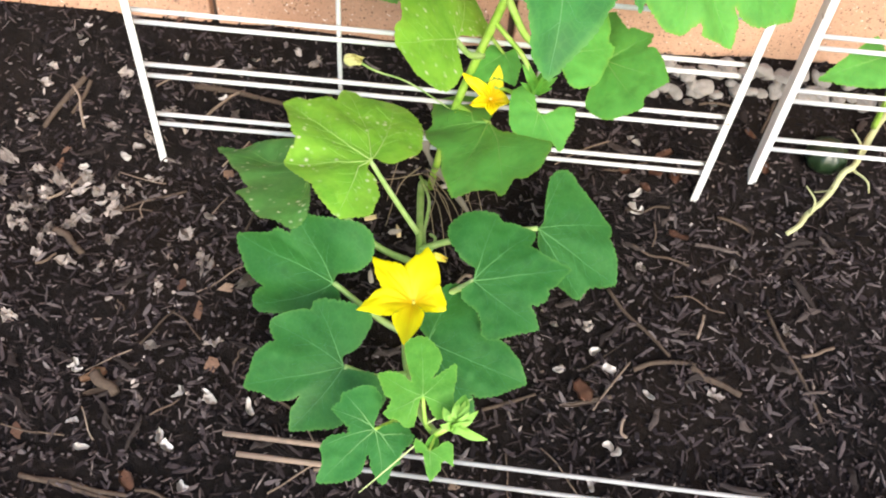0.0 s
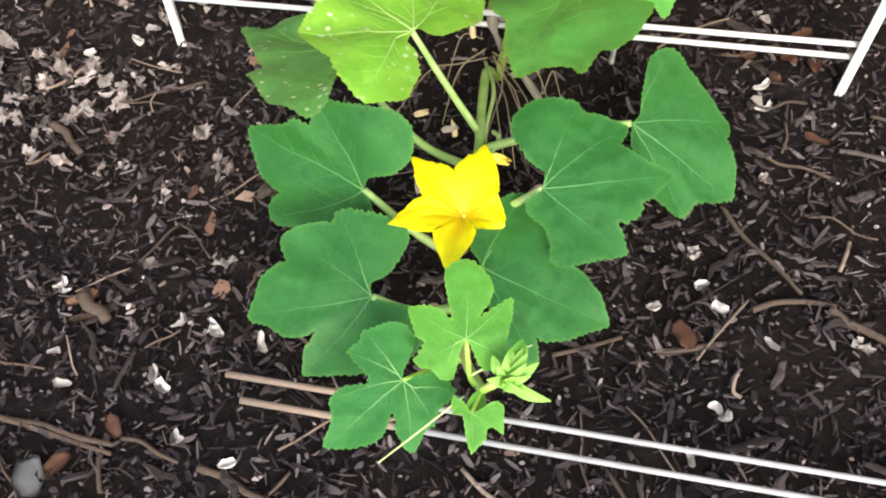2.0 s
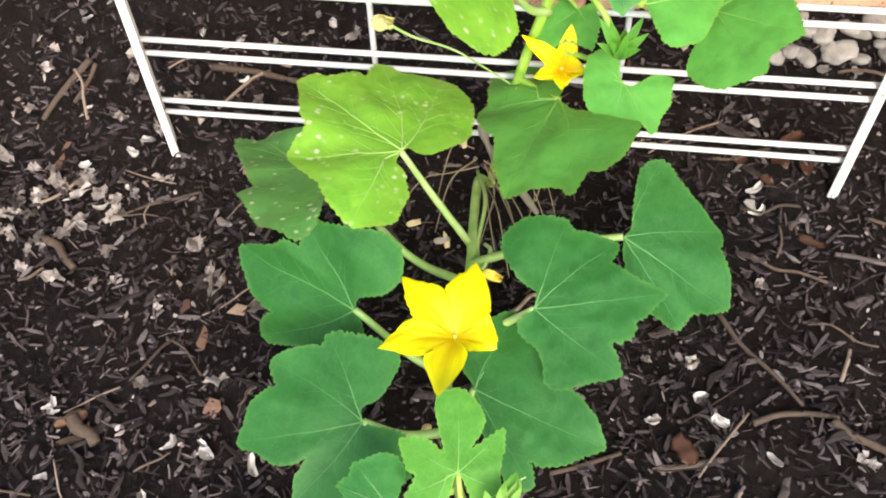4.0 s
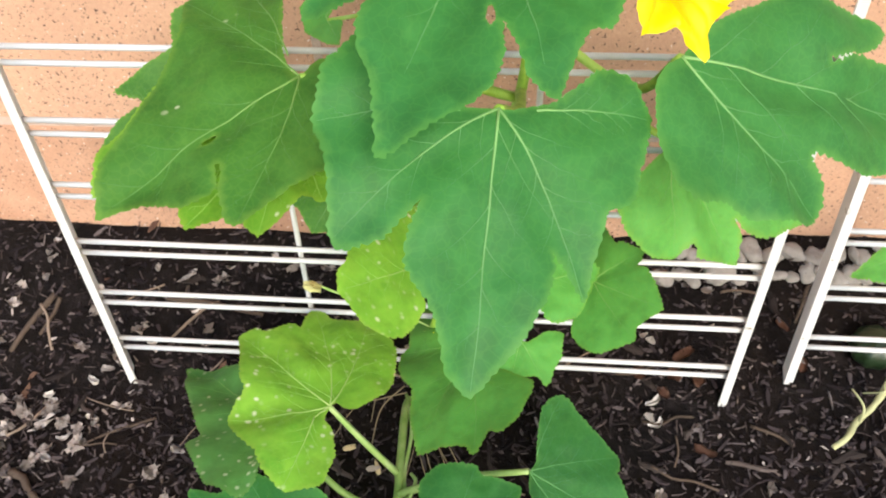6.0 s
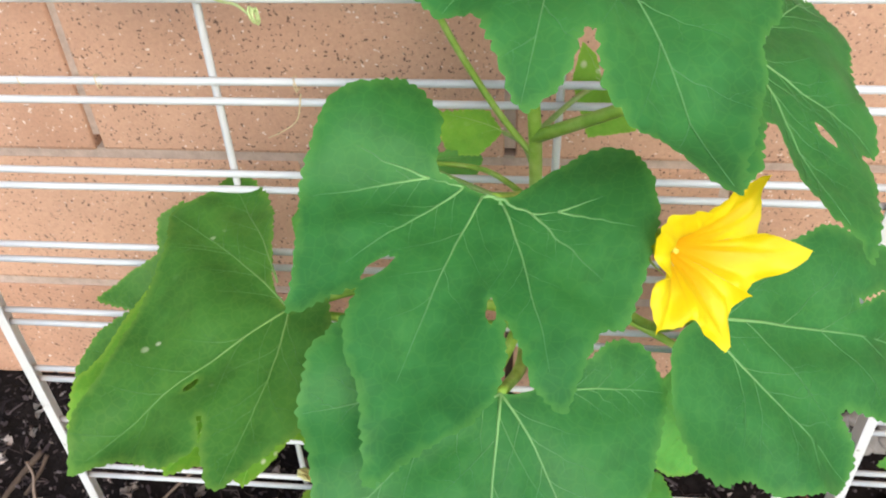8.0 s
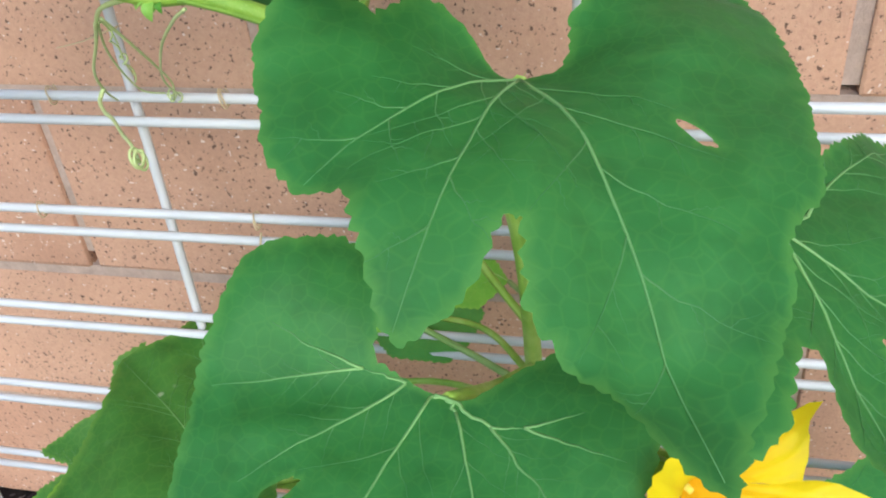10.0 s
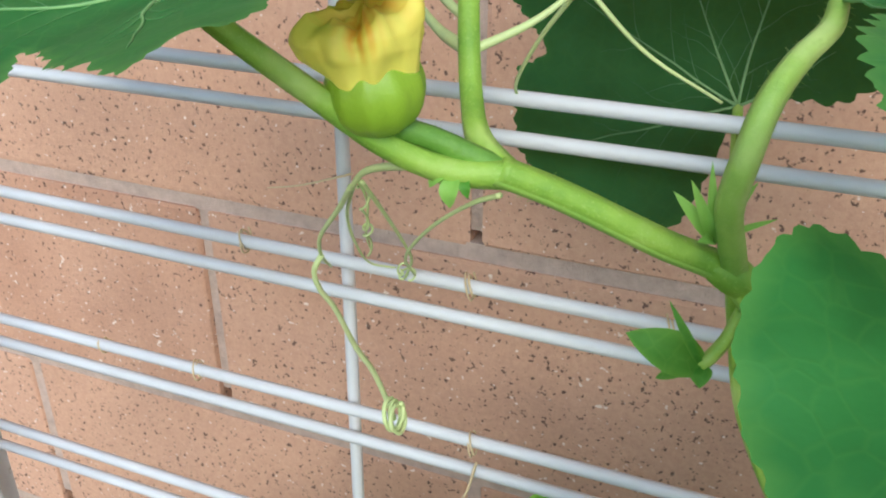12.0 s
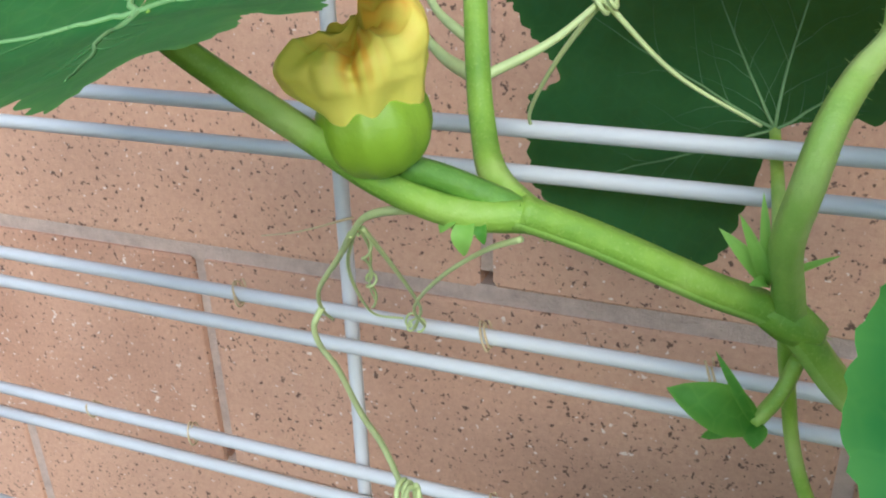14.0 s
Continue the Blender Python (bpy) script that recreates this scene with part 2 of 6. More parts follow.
def fleshy_green(name, deep, mid, pale):
    """A ribbed, downy stalk: deep and pale green in long patches, with fine pale flecks."""
    m, n, l, b = material(name, 0.52)
    geo = n.new("ShaderNodeNewGeometry").outputs["Position"]
    body = ramp(n, l, noise_tex(n, l, 70, 3, 0.55, geo), [(0.30, deep), (0.5, mid), (0.72, pale)])
    flecks = ramp(n, l, noise_tex(n, l, 1500, 3, 0.6, geo), [(0.56, 0.0), (0.72, 0.35)])
    body = mixed(n, l, flecks, body, pale)
    l.new(body, b.inputs["Base Color"])
    bumped(n, l, b, noise_tex(n, l, 700, 4, 0.65, geo), 0.45, 0.0006)
    return m


stalk_mat = fleshy_green("leaf_stalk", (0.16, 0.33, 0.034), (0.29, 0.48, 0.062), (0.46, 0.62, 0.17))
deep_stalk = fleshy_green("deep_green_stalk", (0.09, 0.24, 0.030), (0.15, 0.32, 0.045), (0.24, 0.42, 0.08))
pale_stalk = fleshy_green("pale_stalk", (0.20, 0.36, 0.085), (0.30, 0.45, 0.14), (0.42, 0.52, 0.24))
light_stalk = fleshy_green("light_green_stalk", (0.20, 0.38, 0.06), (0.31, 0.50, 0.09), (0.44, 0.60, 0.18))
dry_vine = plain("dry_vine", (0.42, 0.42, 0.22), 0.7, 0.3, 90, 0.5)
tendril_mat = plain("tendril", (0.56, 0.66, 0.29), 0.5, 0.2, 200, 0.1)
root_mat = plain("root", (0.26, 0.20, 0.13), 0.8, 0.3, 200, 0.2)
woody_mat = plain("grey_woody_stem", (0.24, 0.21, 0.17), 0.9, 0.35, 90, 0.8)
straw_mat = plain("dry_tendril", (0.60, 0.47, 0.28), 0.7, 0.2, 200, 0.1)


def petal_look(name, tip, throat, through_it=0.35):
    m, n, l, b = material(name, 0.55)
    tint = n.new("ShaderNodeAttribute")
    tint.attribute_name = "rim"
    fine = noise_tex(n, l, 180, 4)
    c = mixed(n, l, tint.outputs["Fac"], throat, tip)
    c = mixed(n, l, 0.2, c, mixed(n, l, fine, (0.3, 0.3, 0.3), (0.75, 0.75, 0.75)), "OVERLAY")
    l.new(c, b.inputs["Base Color"])
    bumped(n, l, b, fine, 0.25, 0.001)
    back = n.new("ShaderNodeBsdfTranslucent")
    l.new(c, back.inputs["Color"])
    both = n.new("ShaderNodeMixShader")
    both.inputs[0].default_value = through_it
    l.new(b.outputs[0], both.inputs[1])
    l.new(back.outputs[0], both.inputs[2])
    l.new(both.outputs[0], n["Material Output"].inputs["Surface"])
    return m


PETAL = petal_look("yellow_petal", (1.0, 0.87, 0.010), (0.92, 0.62, 0.01))
PETAL_DEEP = petal_look("deep_yellow_petal", (1.0, 0.78, 0.010), (0.92, 0.52, 0.01))
WILTED = petal_look("wilted_petal", (1.0, 0.54, 0.06), (1.0, 0.90, 0.16), 0.22)
FADED = petal_look("faded_petal", (0.80, 0.62, 0.25), (0.90, 0.86, 0.42), 0.3)
ovary_mat = plain("young_fruit", (0.255, 0.42, 0.028), 0.45, 0.22, 110, 0.15)
dark_fruit = plain("dark_green_fruit", (0.014, 0.03, 0.012), 0.35, 0.3, 60, 0.1)
dirty_wire = plain("dirty_wire", (0.36, 0.35, 0.35), 0.6, 0.45, 70, 0.3)
rust_mat = plain("rusty_wire", (0.24, 0.17, 0.13), 0.8, 0.35, 120, 0.5)


# ---- building helpers ----
def smooth(me):
    for p in me.polygons:
        p.use_smooth = True


def part(name, bm, mat, parent=None, label="", shade=True):
    me = bpy.data.meshes.new(name)
    bm.to_mesh(me)
    bm.free()
    if shade:
        smooth(me)
    me.materials.append(mat)
    ob = new(name, me)
    if parent:
        ob.parent = parent
    if label:
        ob["label"] = label
    return ob


def thing(name, at, label, category, group="", kind=""):
    ob = new(name)
    ob.location = at
    ob.empty_display_size = 0.02
    return tagged(ob, label, category, group, kind)


def box(bm, lo, hi, bevel=0.0):
    r = bmesh.ops.create_cube(bm, size=1)
    lo, hi = Vector(lo), Vector(hi)
    bmesh.ops.scale(bm, verts=r["verts"], vec=hi - lo)
    bmesh.ops.translate(bm, verts=r["verts"], vec=(lo + hi) / 2)
    if bevel:
        edges = list({e for v in r["verts"] for e in v.link_edges})
        bmesh.ops.bevel(bm, geom=edges, offset=bevel, segments=2, affect="EDGES", profile=0.6)


def catmull(points, steps):
    """A smooth line through the points."""
    ps = [Vector(p) for p in points]
    ps = [2 * ps[0] - ps[1]] + ps + [2 * ps[-1] - ps[-2]]
    out = []
    for i in range(1, len(ps) - 2):
        a, b, c, d = ps[i - 1 : i + 3]
        for s in range(steps):
            t = s / steps
            out.append(0.5 * (2 * b + (c - a) * t + (2 * a - 5 * b + 4 * c - d) * t * t + (3 * b - a - 3 * c + d) * t ** 3))
    out.append(ps[-2])
    return out


def tube(bm, line, radius, sides=8, ridge=0.0, rough=0.0):
    """A tube round a line; radius is a number or a function of 0..1."""
    rings, n = [], len(line)
    normal = Vector((0.3, 0.2, 1)).normalized()
    for i, p in enumerate(line):
        along = (line[min(i + 1, n - 1)] - line[max(i - 1, 0)]).normalized()
        normal = (normal - along * normal.dot(along))
        if normal.length < 1e-4:
            normal = along.orthogonal()
        normal.normalize()
        side = along.cross(normal)
        r = radius(i / (n - 1)) if callable(radius) else radius
        ring = []
        for k in range(sides):
            a = 2 * math.pi * k / sides
            q = r * (1 + (ridge if k % 2 else 0) + random.uniform(-rough, rough))
            ring.append(bm.verts.new(p + (normal * math.cos(a) + side * math.sin(a)) * q))
        rings.append(ring)
    for a, b in zip(rings, rings[1:]):
        for k in range(sides):
            bm.faces.new((a[k], a[(k + 1) % sides], b[(k + 1) % sides], b[k]))
    bm.faces.new(rings[0][::-1])
    bm.faces.new(rings[-1])


# ---- the ground ----
def ground_height(x, y):
    """Flat in front of the trellis, banked up against the wall."""
    z = float(np.interp(y, (-0.6, -0.3, -0.12, -0.01, 0.04, 0.108), (-0.02, -0.010, 0.001, 0.004, 0.030, 0.076)))
    z += float(np.interp(x, (0.35, 0.5), (0, 0.016))) * float(np.interp(y, (-0.1, 0.0), (0.2, 1)))
    z += 0.0075 * float(np.interp(x, (0.04, 0.09, 0.42, 0.45), (0, 1, 1, 0))) * float(np.interp(y, (-0.05, -0.015, 0.02, 0.05), (0, 1, 1, 0)))
    lumps = 0.009 * noise.noise((x * 6, y * 6, 0.3)) + 0.005 * noise.noise((x * 19, y * 19, 7)) + 0.003 * noise.noise((x * 55, y * 55, 3))
    return z + lumps * float(np.interp(y, (0.05, 0.1), (1, 0.4)))


def build_ground():
    bm = bmesh.new()
    xs = [-30, -6, -2, -1.2] + [-0.8 + 0.008 * i for i in range(250)] + [1.6, 3, 8, 30]
    ys = [-30, -8, -3, -1.2] + [-0.9 + 0.008 * i for i in range(126)] + [0.2, 1.4, 6, 30]
    grid = [[bm.verts.new((x, y, ground_height(x, y) if abs(x) < 2 and abs(y) < 1.5 else -0.02)) for x in xs] for y in ys]
    for a, b in zip(grid, grid[1:]):
        for i in range(len(xs) - 1):
            bm.faces.new((a[i], a[i + 1], b[i + 1], b[i]))
    return tagged(part("ground", bm, soil_mat), "dark brown garden soil under bark mulch", "soil", kind="structure")


ground = build_ground()

# ---- the brick wall: half-lapped bricks 250 by 106 mm with 9 mm joints ----
WALL_Y, BRICK_L, BRICK_H, JOINT = 0.108, 0.26, 0.115, 0.0062
bm = bmesh.new()
box(bm, (-1.7, WALL_Y + 0.012, -0.1), (2.2, WALL_Y + 0.22, 1.56))
wall = tagged(part("wall_north", bm, recess_mat, shade=False), "orange-pink brick garden wall with thin mortar joints", "wall", kind="structure")

# ---- the trellis panels ----
PITCH, GAP, WIRE = 0.05, 0.0102, 0.00185


def across(f, z):
    return f * (0.454 + 0.03 * z) + (0.002 if 0 < f < 1 else 0)


def trellis_panel(at, rows, label):
    """A panel of paired level wires between two channel-shaped side bars and two upright wires."""
    top = thing("trellis_panel", at, label, "trellis", "trellis panels")
    z0, z1 = -0.022, rows * PITCH + 0.01
    for f in (0, 1):
        s = 1 if f == 0 else -1
        bm = bmesh.new()
        section = ((-0.0022, -0.0055), (0.0038, -0.0055), (0.0038, -0.0042), (-0.0008, -0.0042), (-0.0008, 0.0055), (-0.0022, 0.0055))
        rings = []
        for z in [z0 + (z1 - z0) * k / 12 for k in range(13)]:
            w = 0.0004 * noise.noise((f * 3, z * 9, at[0]))
            rings.append([bm.verts.new((across(f, z) + u * s + w, v, z)) for u, v in section])
        for a, c in zip(rings, rings[1:]):
            for k in range(6):
                bm.faces.new((a[k], a[(k + 1) % 6], c[(k + 1) % 6], c[k]))
        bm.faces.new(rings[0]), bm.faces.new(rings[-1])
        bmesh.ops.recalc_face_normals(bm, faces=bm.faces)
        part("side_bar", bm, bar_paint, top, "chipped white angle bar", shade=False)
    for f in (1 / 3, 2 / 3):
        bm = bmesh.new()
        tube(bm, [Vector((across(f, z), 0.0042, z)) for z in (z0, 0.2, 0.4, 0.6, z1)], WIRE, 12)
        part("upright_wire", bm, white_wire, top)
    for k in range(0, rows + 1):
        for s in (-1, 1):
            if k == 0 and s < 0:
                continue
            z = k * PITCH + s * GAP / 2
            bm = bmesh.new()
            sag, ph = random.uniform(-0.0007, 0.0007), random.uniform(0, 6)
            line = [Vector((across(f, z) + (0.001 if f == 0 else -0.001 if f == 1 else 0), 0.0003 * math.sin(5 * f + ph), z + sag * math.sin(math.pi * f)))
                    for f in [q / 8 for q in range(9)]]
            tube(bm, line, WIRE, 12)
            part("level_wire", bm, white_wire, top)
    return top


panel = trellis_panel((0, 0, 0), 17, "white coated wire trellis panel standing in the soil")
trellis_panel((0.499, 0.012, 0.022), 17, "white wire trellis panel with worn side bars")

# two loose wires of a panel that lies half buried in the mulch
fallen = thing("fallen_trellis", (0.25, -0.27, 0.0), "white wire panel lying flat in the mulch, rusty end", "trellis")
for y0, y1, x0 in ((-0.258, -0.2685, 0.112), (-0.2715, -0.283, 0.124)):
    def lying(f, y0=y0, y1=y1, x0=x0):
        x = x0 + (0.95 - x0) * f
        return Vector((x - 0.25, y0 + (y1 - y0) * (x - 0.11) / 0.34 + 0.27, max(0.006, 0.011 - 0.004 * f)))
    bm = bmesh.new()
    tube(bm, [lying(f) for f in (0, 0.05, 0.1)], 0.0019, 10, rough=0.06)
    part("rusty_end", bm, rust_mat, fallen, "rusty bare wire end")
    bm = bmesh.new()
    tube(bm, [lying(f) for f in (0.1, 0.3, 0.6, 1)], 0.0016, 10)
    part("level_wire", bm, dirty_wire, fallen)

# ---- the squash plant ----
plant = thing("squash_plant", (0.226, -0.02, 0.0), "green squash vine with yellow flowers climbing the wire trellis", "plant")


def hung(name, bm, mat, parent, label="", shade=True, m=None):
    """A part whose mesh is in world places, or in the frame m, put under its parent without moving it."""
    ob = part(name, bm, mat, None, label, shade)
    ob.parent = parent
    bpy.context.view_layer.update()
    ob.matrix_world = m if m is not None else Matrix.Identity(4)
    return ob


def add_rim(ob, values):
    a = ob.data.attributes.new("rim", "FLOAT", "POINT")
    a.data.foreach_set("value", values)


def facing(base, normal, tip):
    n = Vector(normal).normalized()
    y = Vector(tip)
    y = (y - n * y.dot(n)).normalized()
    x = y.cross(n)
    return Matrix(((x.x, y.x, n.x, base[0]), (x.y, y.y, n.y, base[1]), (x.z, y.z, n.z, base[2]), (0, 0, 0, 1)))


def inside_line(px, py, line):
    """True where a place lies inside a closed line."""
    x, y = line[:, 0], line[:, 1]
    x2, y2 = np.roll(x, -1), np.roll(y, -1)
    px, py = np.asarray(px)[..., None], np.asarray(py)[..., None]
    cut = (y > py) != (y2 > py)
    where = (x2 - x) * (py - y) / np.where(y2 == y, 1e-12, y2 - y) + x
    return (np.sum(cut & (px < where), axis=-1) % 2) == 1


def leaf_outline(lobes, size, tooth, seed):
    """The leaf's edge: lobes and bays joined through its base, softened, then cut into uneven pointed teeth."""
    corners = [(0.0, 0.0)] + [(r / 1000 * math.sin(radians(a)), r / 1000 * math.cos(radians(a))) for a, r in lobes] + [(0.0, 0.0)]
    p = np.array(corners)
    gone = np.concatenate([[0], np.cumsum(np.hypot(*np.diff(p, axis=0).T))])
    count = max(160, min(520, int(gone[-1] / 0.0010)))
    at = np.linspace(0, gone[-1], count)
    x, y = np.interp(at, gone, p[:, 0]), np.interp(at, gone, p[:, 1])
    wide = 0.018 * size / (gone[-1] / count)
    span = int(3 * wide) + 1
    soft = np.exp(-0.5 * (np.arange(-span, span + 1) / wide) ** 2)
    soft /= soft.sum()
    x, y = (np.convolve(np.pad(v, span, mode="edge"), soft, mode="valid") for v in (x, y))
    tx, ty = np.gradient(x), np.gradient(y)
    long_ = np.maximum(np.hypot(tx, ty), 1e-9)
    out = np.stack([-ty / long_, tx / long_], axis=1)
    if inside_line(x[count // 2] + 0.001 * out[count // 2, 0], y[count // 2] + 0.001 * out[count // 2, 1], np.stack([x, y], axis=1)):
        out = -out
    step = max(0.0030, min(size, 0.085) * 0.048)
    wob = np.array([noise.noise((seed, s * 70, 1)) + 0.6 * noise.noise((seed, s * 190, 6)) for s in at])
    big = np.array([noise.noise((seed + 9, s * 25, 4)) for s in at])
    saw = 0.55 - np.abs(((at / step + 0.9 * wob) % 1.0) - 0.35)
    fine = 0.5 - np.abs(((at / (0.37 * step) + 0.7 * big) % 1.0) - 0.4)
    push = min(size, 0.045) * tooth * (saw * (1.5 + 1.5 * big) + 0.4 * fine - 0.30) + 0.008 * size * wob
    push *= np.clip(np.hypot(x, y) / (0.25 * size), 0, 1)
    return np.stack([x, y], axis=1) + out * push[:, None]


def slot(hx, hy, hr, seed):
    """The ragged edge of a slot that runs away from the leaf's base."""
    d = math.hypot(hx, hy)
    ring = []
    for k in range(22):
        a = 2 * math.pi * k / 22
        rag = 1 + 0.35 * noise.noise((math.cos(a) * 2 + seed, math.sin(a) * 2, hr * 900))
        u, v = 2.8 * hr * math.cos(a) * rag, hr * math.sin(a) * rag
        ring.append((hx + (u * hx + v * hy) / d, hy + (u * hy - v * hx) / d))
    return np.array(ring)


def vine_leaf(base, normal, tip, lobes, mat=None, cup=0.10, label="", stalk=None, tooth=0.030, arch=0.0, swell=None, owner=None, holes=(), stalk_r=0.0022, arm=0.14, ribs_at=None, petiole_mat=None, down=70):
    """A lobed leaf: lobes holds, in order round the leaf, the turn from its tip (degrees) and the reach (mm) of lobes and bays.
    cup: how far the rim hangs under the middle; arch: how far the blade swells between base and rim (m);
    swell: lobes that rise or hang: slope, turn from the tip, half angle. stalk: places that its petiole runs through, from the leaf to the stem.
    ribs_at: where its ribs are known: turn and reach of both ends of each."""
    owner = owner or plant
    mat = mat or GREEN
    m = facing(base, normal, tip)
    seed = base[0] * 91 + base[2] * 57
    dice = random.Random(int(seed * 1000))
    size = max(r for _, r in lobes) / 1000
    edge = leaf_outline(lobes, size, tooth, seed)
    slots = [slot(hx, hy, hr, seed) for hx, hy, hr in holes]

    # a rib for every lobe
    ribs = []
    for i in range(len(lobes)):
        a, r = lobes[i]
        if r > 520 * size and r >= max(lobes[max(i - 1, 0)][1], lobes[min(i + 1, len(lobes) - 1)][1]):
            if not ribs or abs(a - ribs[-1][0]) > 19:
                ribs.append((float(a), r / 1000))
            elif r / 1000 > ribs[-1][1]:
                ribs[-1] = (float(a), r / 1000)

    def height(px, py):
        q = math.hypot(px, py)
        th = math.degrees(math.atan2(px, py))
        h = -cup * q * q / size + cup * size * 0.3 + arch * math.sin(math.pi * min(1, q / (0.78 * size)))
        if swell:
            for slope, turn, wide in swell:
                h += slope * min(q, 0.06) * math.exp(-((((th - turn + 180) % 360 - 180) / wide) ** 2))
        fold = 9.0
        for ra, rr in ribs:
            d = abs((th - ra + 180) % 360 - 180)
            if d < 80:
                fold = min(fold, q * math.sin(math.radians(d)))
        h += 0.0030 * (1 - math.exp(-((min(fold, 0.03) / 0.011) ** 2))) * min(1, q / (0.35 * size)) * size / 0.09
        h += 0.0035 * noise.noise((px * 30 + seed, py * 30, 2)) * min(1, q / (0.4 * size)) * size / 0.08
        h += 0.0006 * noise.noise((px * 140 + seed, py * 140, 5))
        return h

    # the blade
    gap = max(0.0013, size / 34)
    lo, hi = edge.min(axis=0), edge.max(axis=0)
    gx, gy = np.meshgrid(np.arange(lo[0], hi[0], gap), np.arange(lo[1], hi[1], gap * 0.87))
    gx = gx + (np.arange(gx.shape[0])[:, None] % 2) * gap / 2
    gx, gy = gx.ravel(), gy.ravel()
    keep = inside_line(gx, gy, edge)
    near = np.min(np.hypot(gx[:, None] - edge[:, 0], gy[:, None] - edge[:, 1]), axis=1)
    keep &= near > gap * 0.45
    for ring in slots:
        keep &= ~inside_line(gx, gy, ring)
    places = [Vector(p) for p in edge]
    wires = [(i, (i + 1) % len(edge)) for i in range(len(edge))]
    for ring in slots:
        n0 = len(places)
        places += [Vector(p) for p in ring]
        wires += [(n0 + i, n0 + (i + 1) % len(ring)) for i in range(len(ring))]
    rims = len(places)
    places += [Vector((x, y)) for x, y in zip(gx[keep], gy[keep])]
    flat, _, faces, origin, _, _ = geometry.delaunay_2d_cdt(places, wires, [], 0, 1e-7, True)
    bm = bmesh.new()
    verts = [bm.verts.new((p.x, p.y, height(p.x, p.y))) for p in flat]
    middle = np.array([[sum(flat[k].x for k in f) / 3, sum(flat[k].y for k in f) / 3] for f in faces])
    held = inside_line(middle[:, 0], middle[:, 1], edge)
    for ring in slots:
        held &= ~inside_line(middle[:, 0], middle[:, 1], ring)
    for f, good in zip(faces, held):
        if good:
            bm.faces.new([verts[k] for k in f])
    loose_ = [v for v in bm.verts if not v.link_faces]
    rim = [0.5 if o and o[0] < rims else 0.0 for o, v in zip(origin, verts) if v.link_faces]
    for v in loose_:
        bm.verts.remove(v)
    bmesh.ops.recalc_face_normals(bm, faces=bm.faces)
    bm.faces.ensure_lookup_table()
    if sum(f.normal.z for f in bm.faces) < 0:
        bmesh.ops.reverse_faces(bm, faces=bm.faces)
    leaf = hung("leaf", bm, mat, owner, label, m=m)
    add_rim(leaf, rim)

    # the veins: the outer ribs branch from an arm on either side; side veins fade towards the rim
    bm = bmesh.new()
    fades = []

    def vein(start, end, r0, bend, fade0, fade1, stop=0.0):
        line = []
        x0, y0 = start
        x1, y1 = end
        for k in range(15):
            t = k / 14
            w = 0.0008 * size / 0.09 * noise.noise((x0 * 300 + t * 5, y0 * 300 + x1 * 90, seed)) * math.sin(math.pi * t)
            sway = bend * math.sin(math.pi * t ** 0.8)
            px, py = x0 + (x1 - x0) * t - (y1 - y0) * sway + w, y0 + (y1 - y0) * t + (x1 - x0) * sway + w
            if k > 1 and not (inside_line(px, py, edge) and not any(inside_line(px, py, ring) for ring in slots)):
                break
            line.append(Vector((px, py, height(px, py) + 0.00010)))
        if len(line) < 4:
            return []
        tube(bm, line, lambda t: r0 * (1 - (0.82 if fade1 > 0.2 else 0.3) * t), 5)
        for k in range(len(line)):
            fades.extend([fade0 + (fade1 - fade0) * (k / (len(line) - 1)) ** fall] * 5)
        return line

    width = 0.00052 * (size / 0.09) ** 0.6
    fall = 0.4 if mat is LOW else 0.7
    runs = []
    if ribs_at:
        for a0, r0, a1, r1 in ribs_at:
            p0, p1 = ((r / 1000 * math.sin(radians(a)), r / 1000 * math.cos(radians(a))) for a, r in ((a0, r0), (a1, r1)))
            runs.append((p0, p1, 1.05 if r1 < 16 else 0.8, dice.uniform(-0.03, 0.03), 0.10 if r1 < 16 else 0.55 if r1 < 36 else 0.85))
    else:
        arms = {}
        for s in (-1, 1):
            side = sorted([r for r in ribs if r[0] * s > 14], key=lambda r: abs(r[0]))
            far = side[-1] if side and abs(side[-1][0]) > 62 else None
            reach = arm * size if far else 0.0
            turn = s * radians(min(108, abs(far[0]))) if far else 0
            for n, (ra, rr) in enumerate(side):
                share = n / max(1, len(side) - 1) if len(side) > 1 else 0
                arms[(ra, rr)] = (math.sin(turn) * reach * share, math.cos(turn) * reach * share)
            if far:
                vein((0, 0), (math.sin(turn) * reach, math.cos(turn) * reach), width * 1.1, 0.0, 0.0, 0.08)
        for ra, rr in ribs:
            th = math.radians(ra)
            s0 = 1 if ra > 0 else -1
            bend = (-0.03 if abs(ra) > 14 else 0.0) * s0 + dice.uniform(-0.02, 0.02)
            runs.append((arms.get((ra, rr), (0.0, 0.0)), (math.sin(th) * rr * 0.97, math.cos(th) * rr * 0.97), 1.0 if abs(ra) < 14 else 0.85, bend, 0.8))
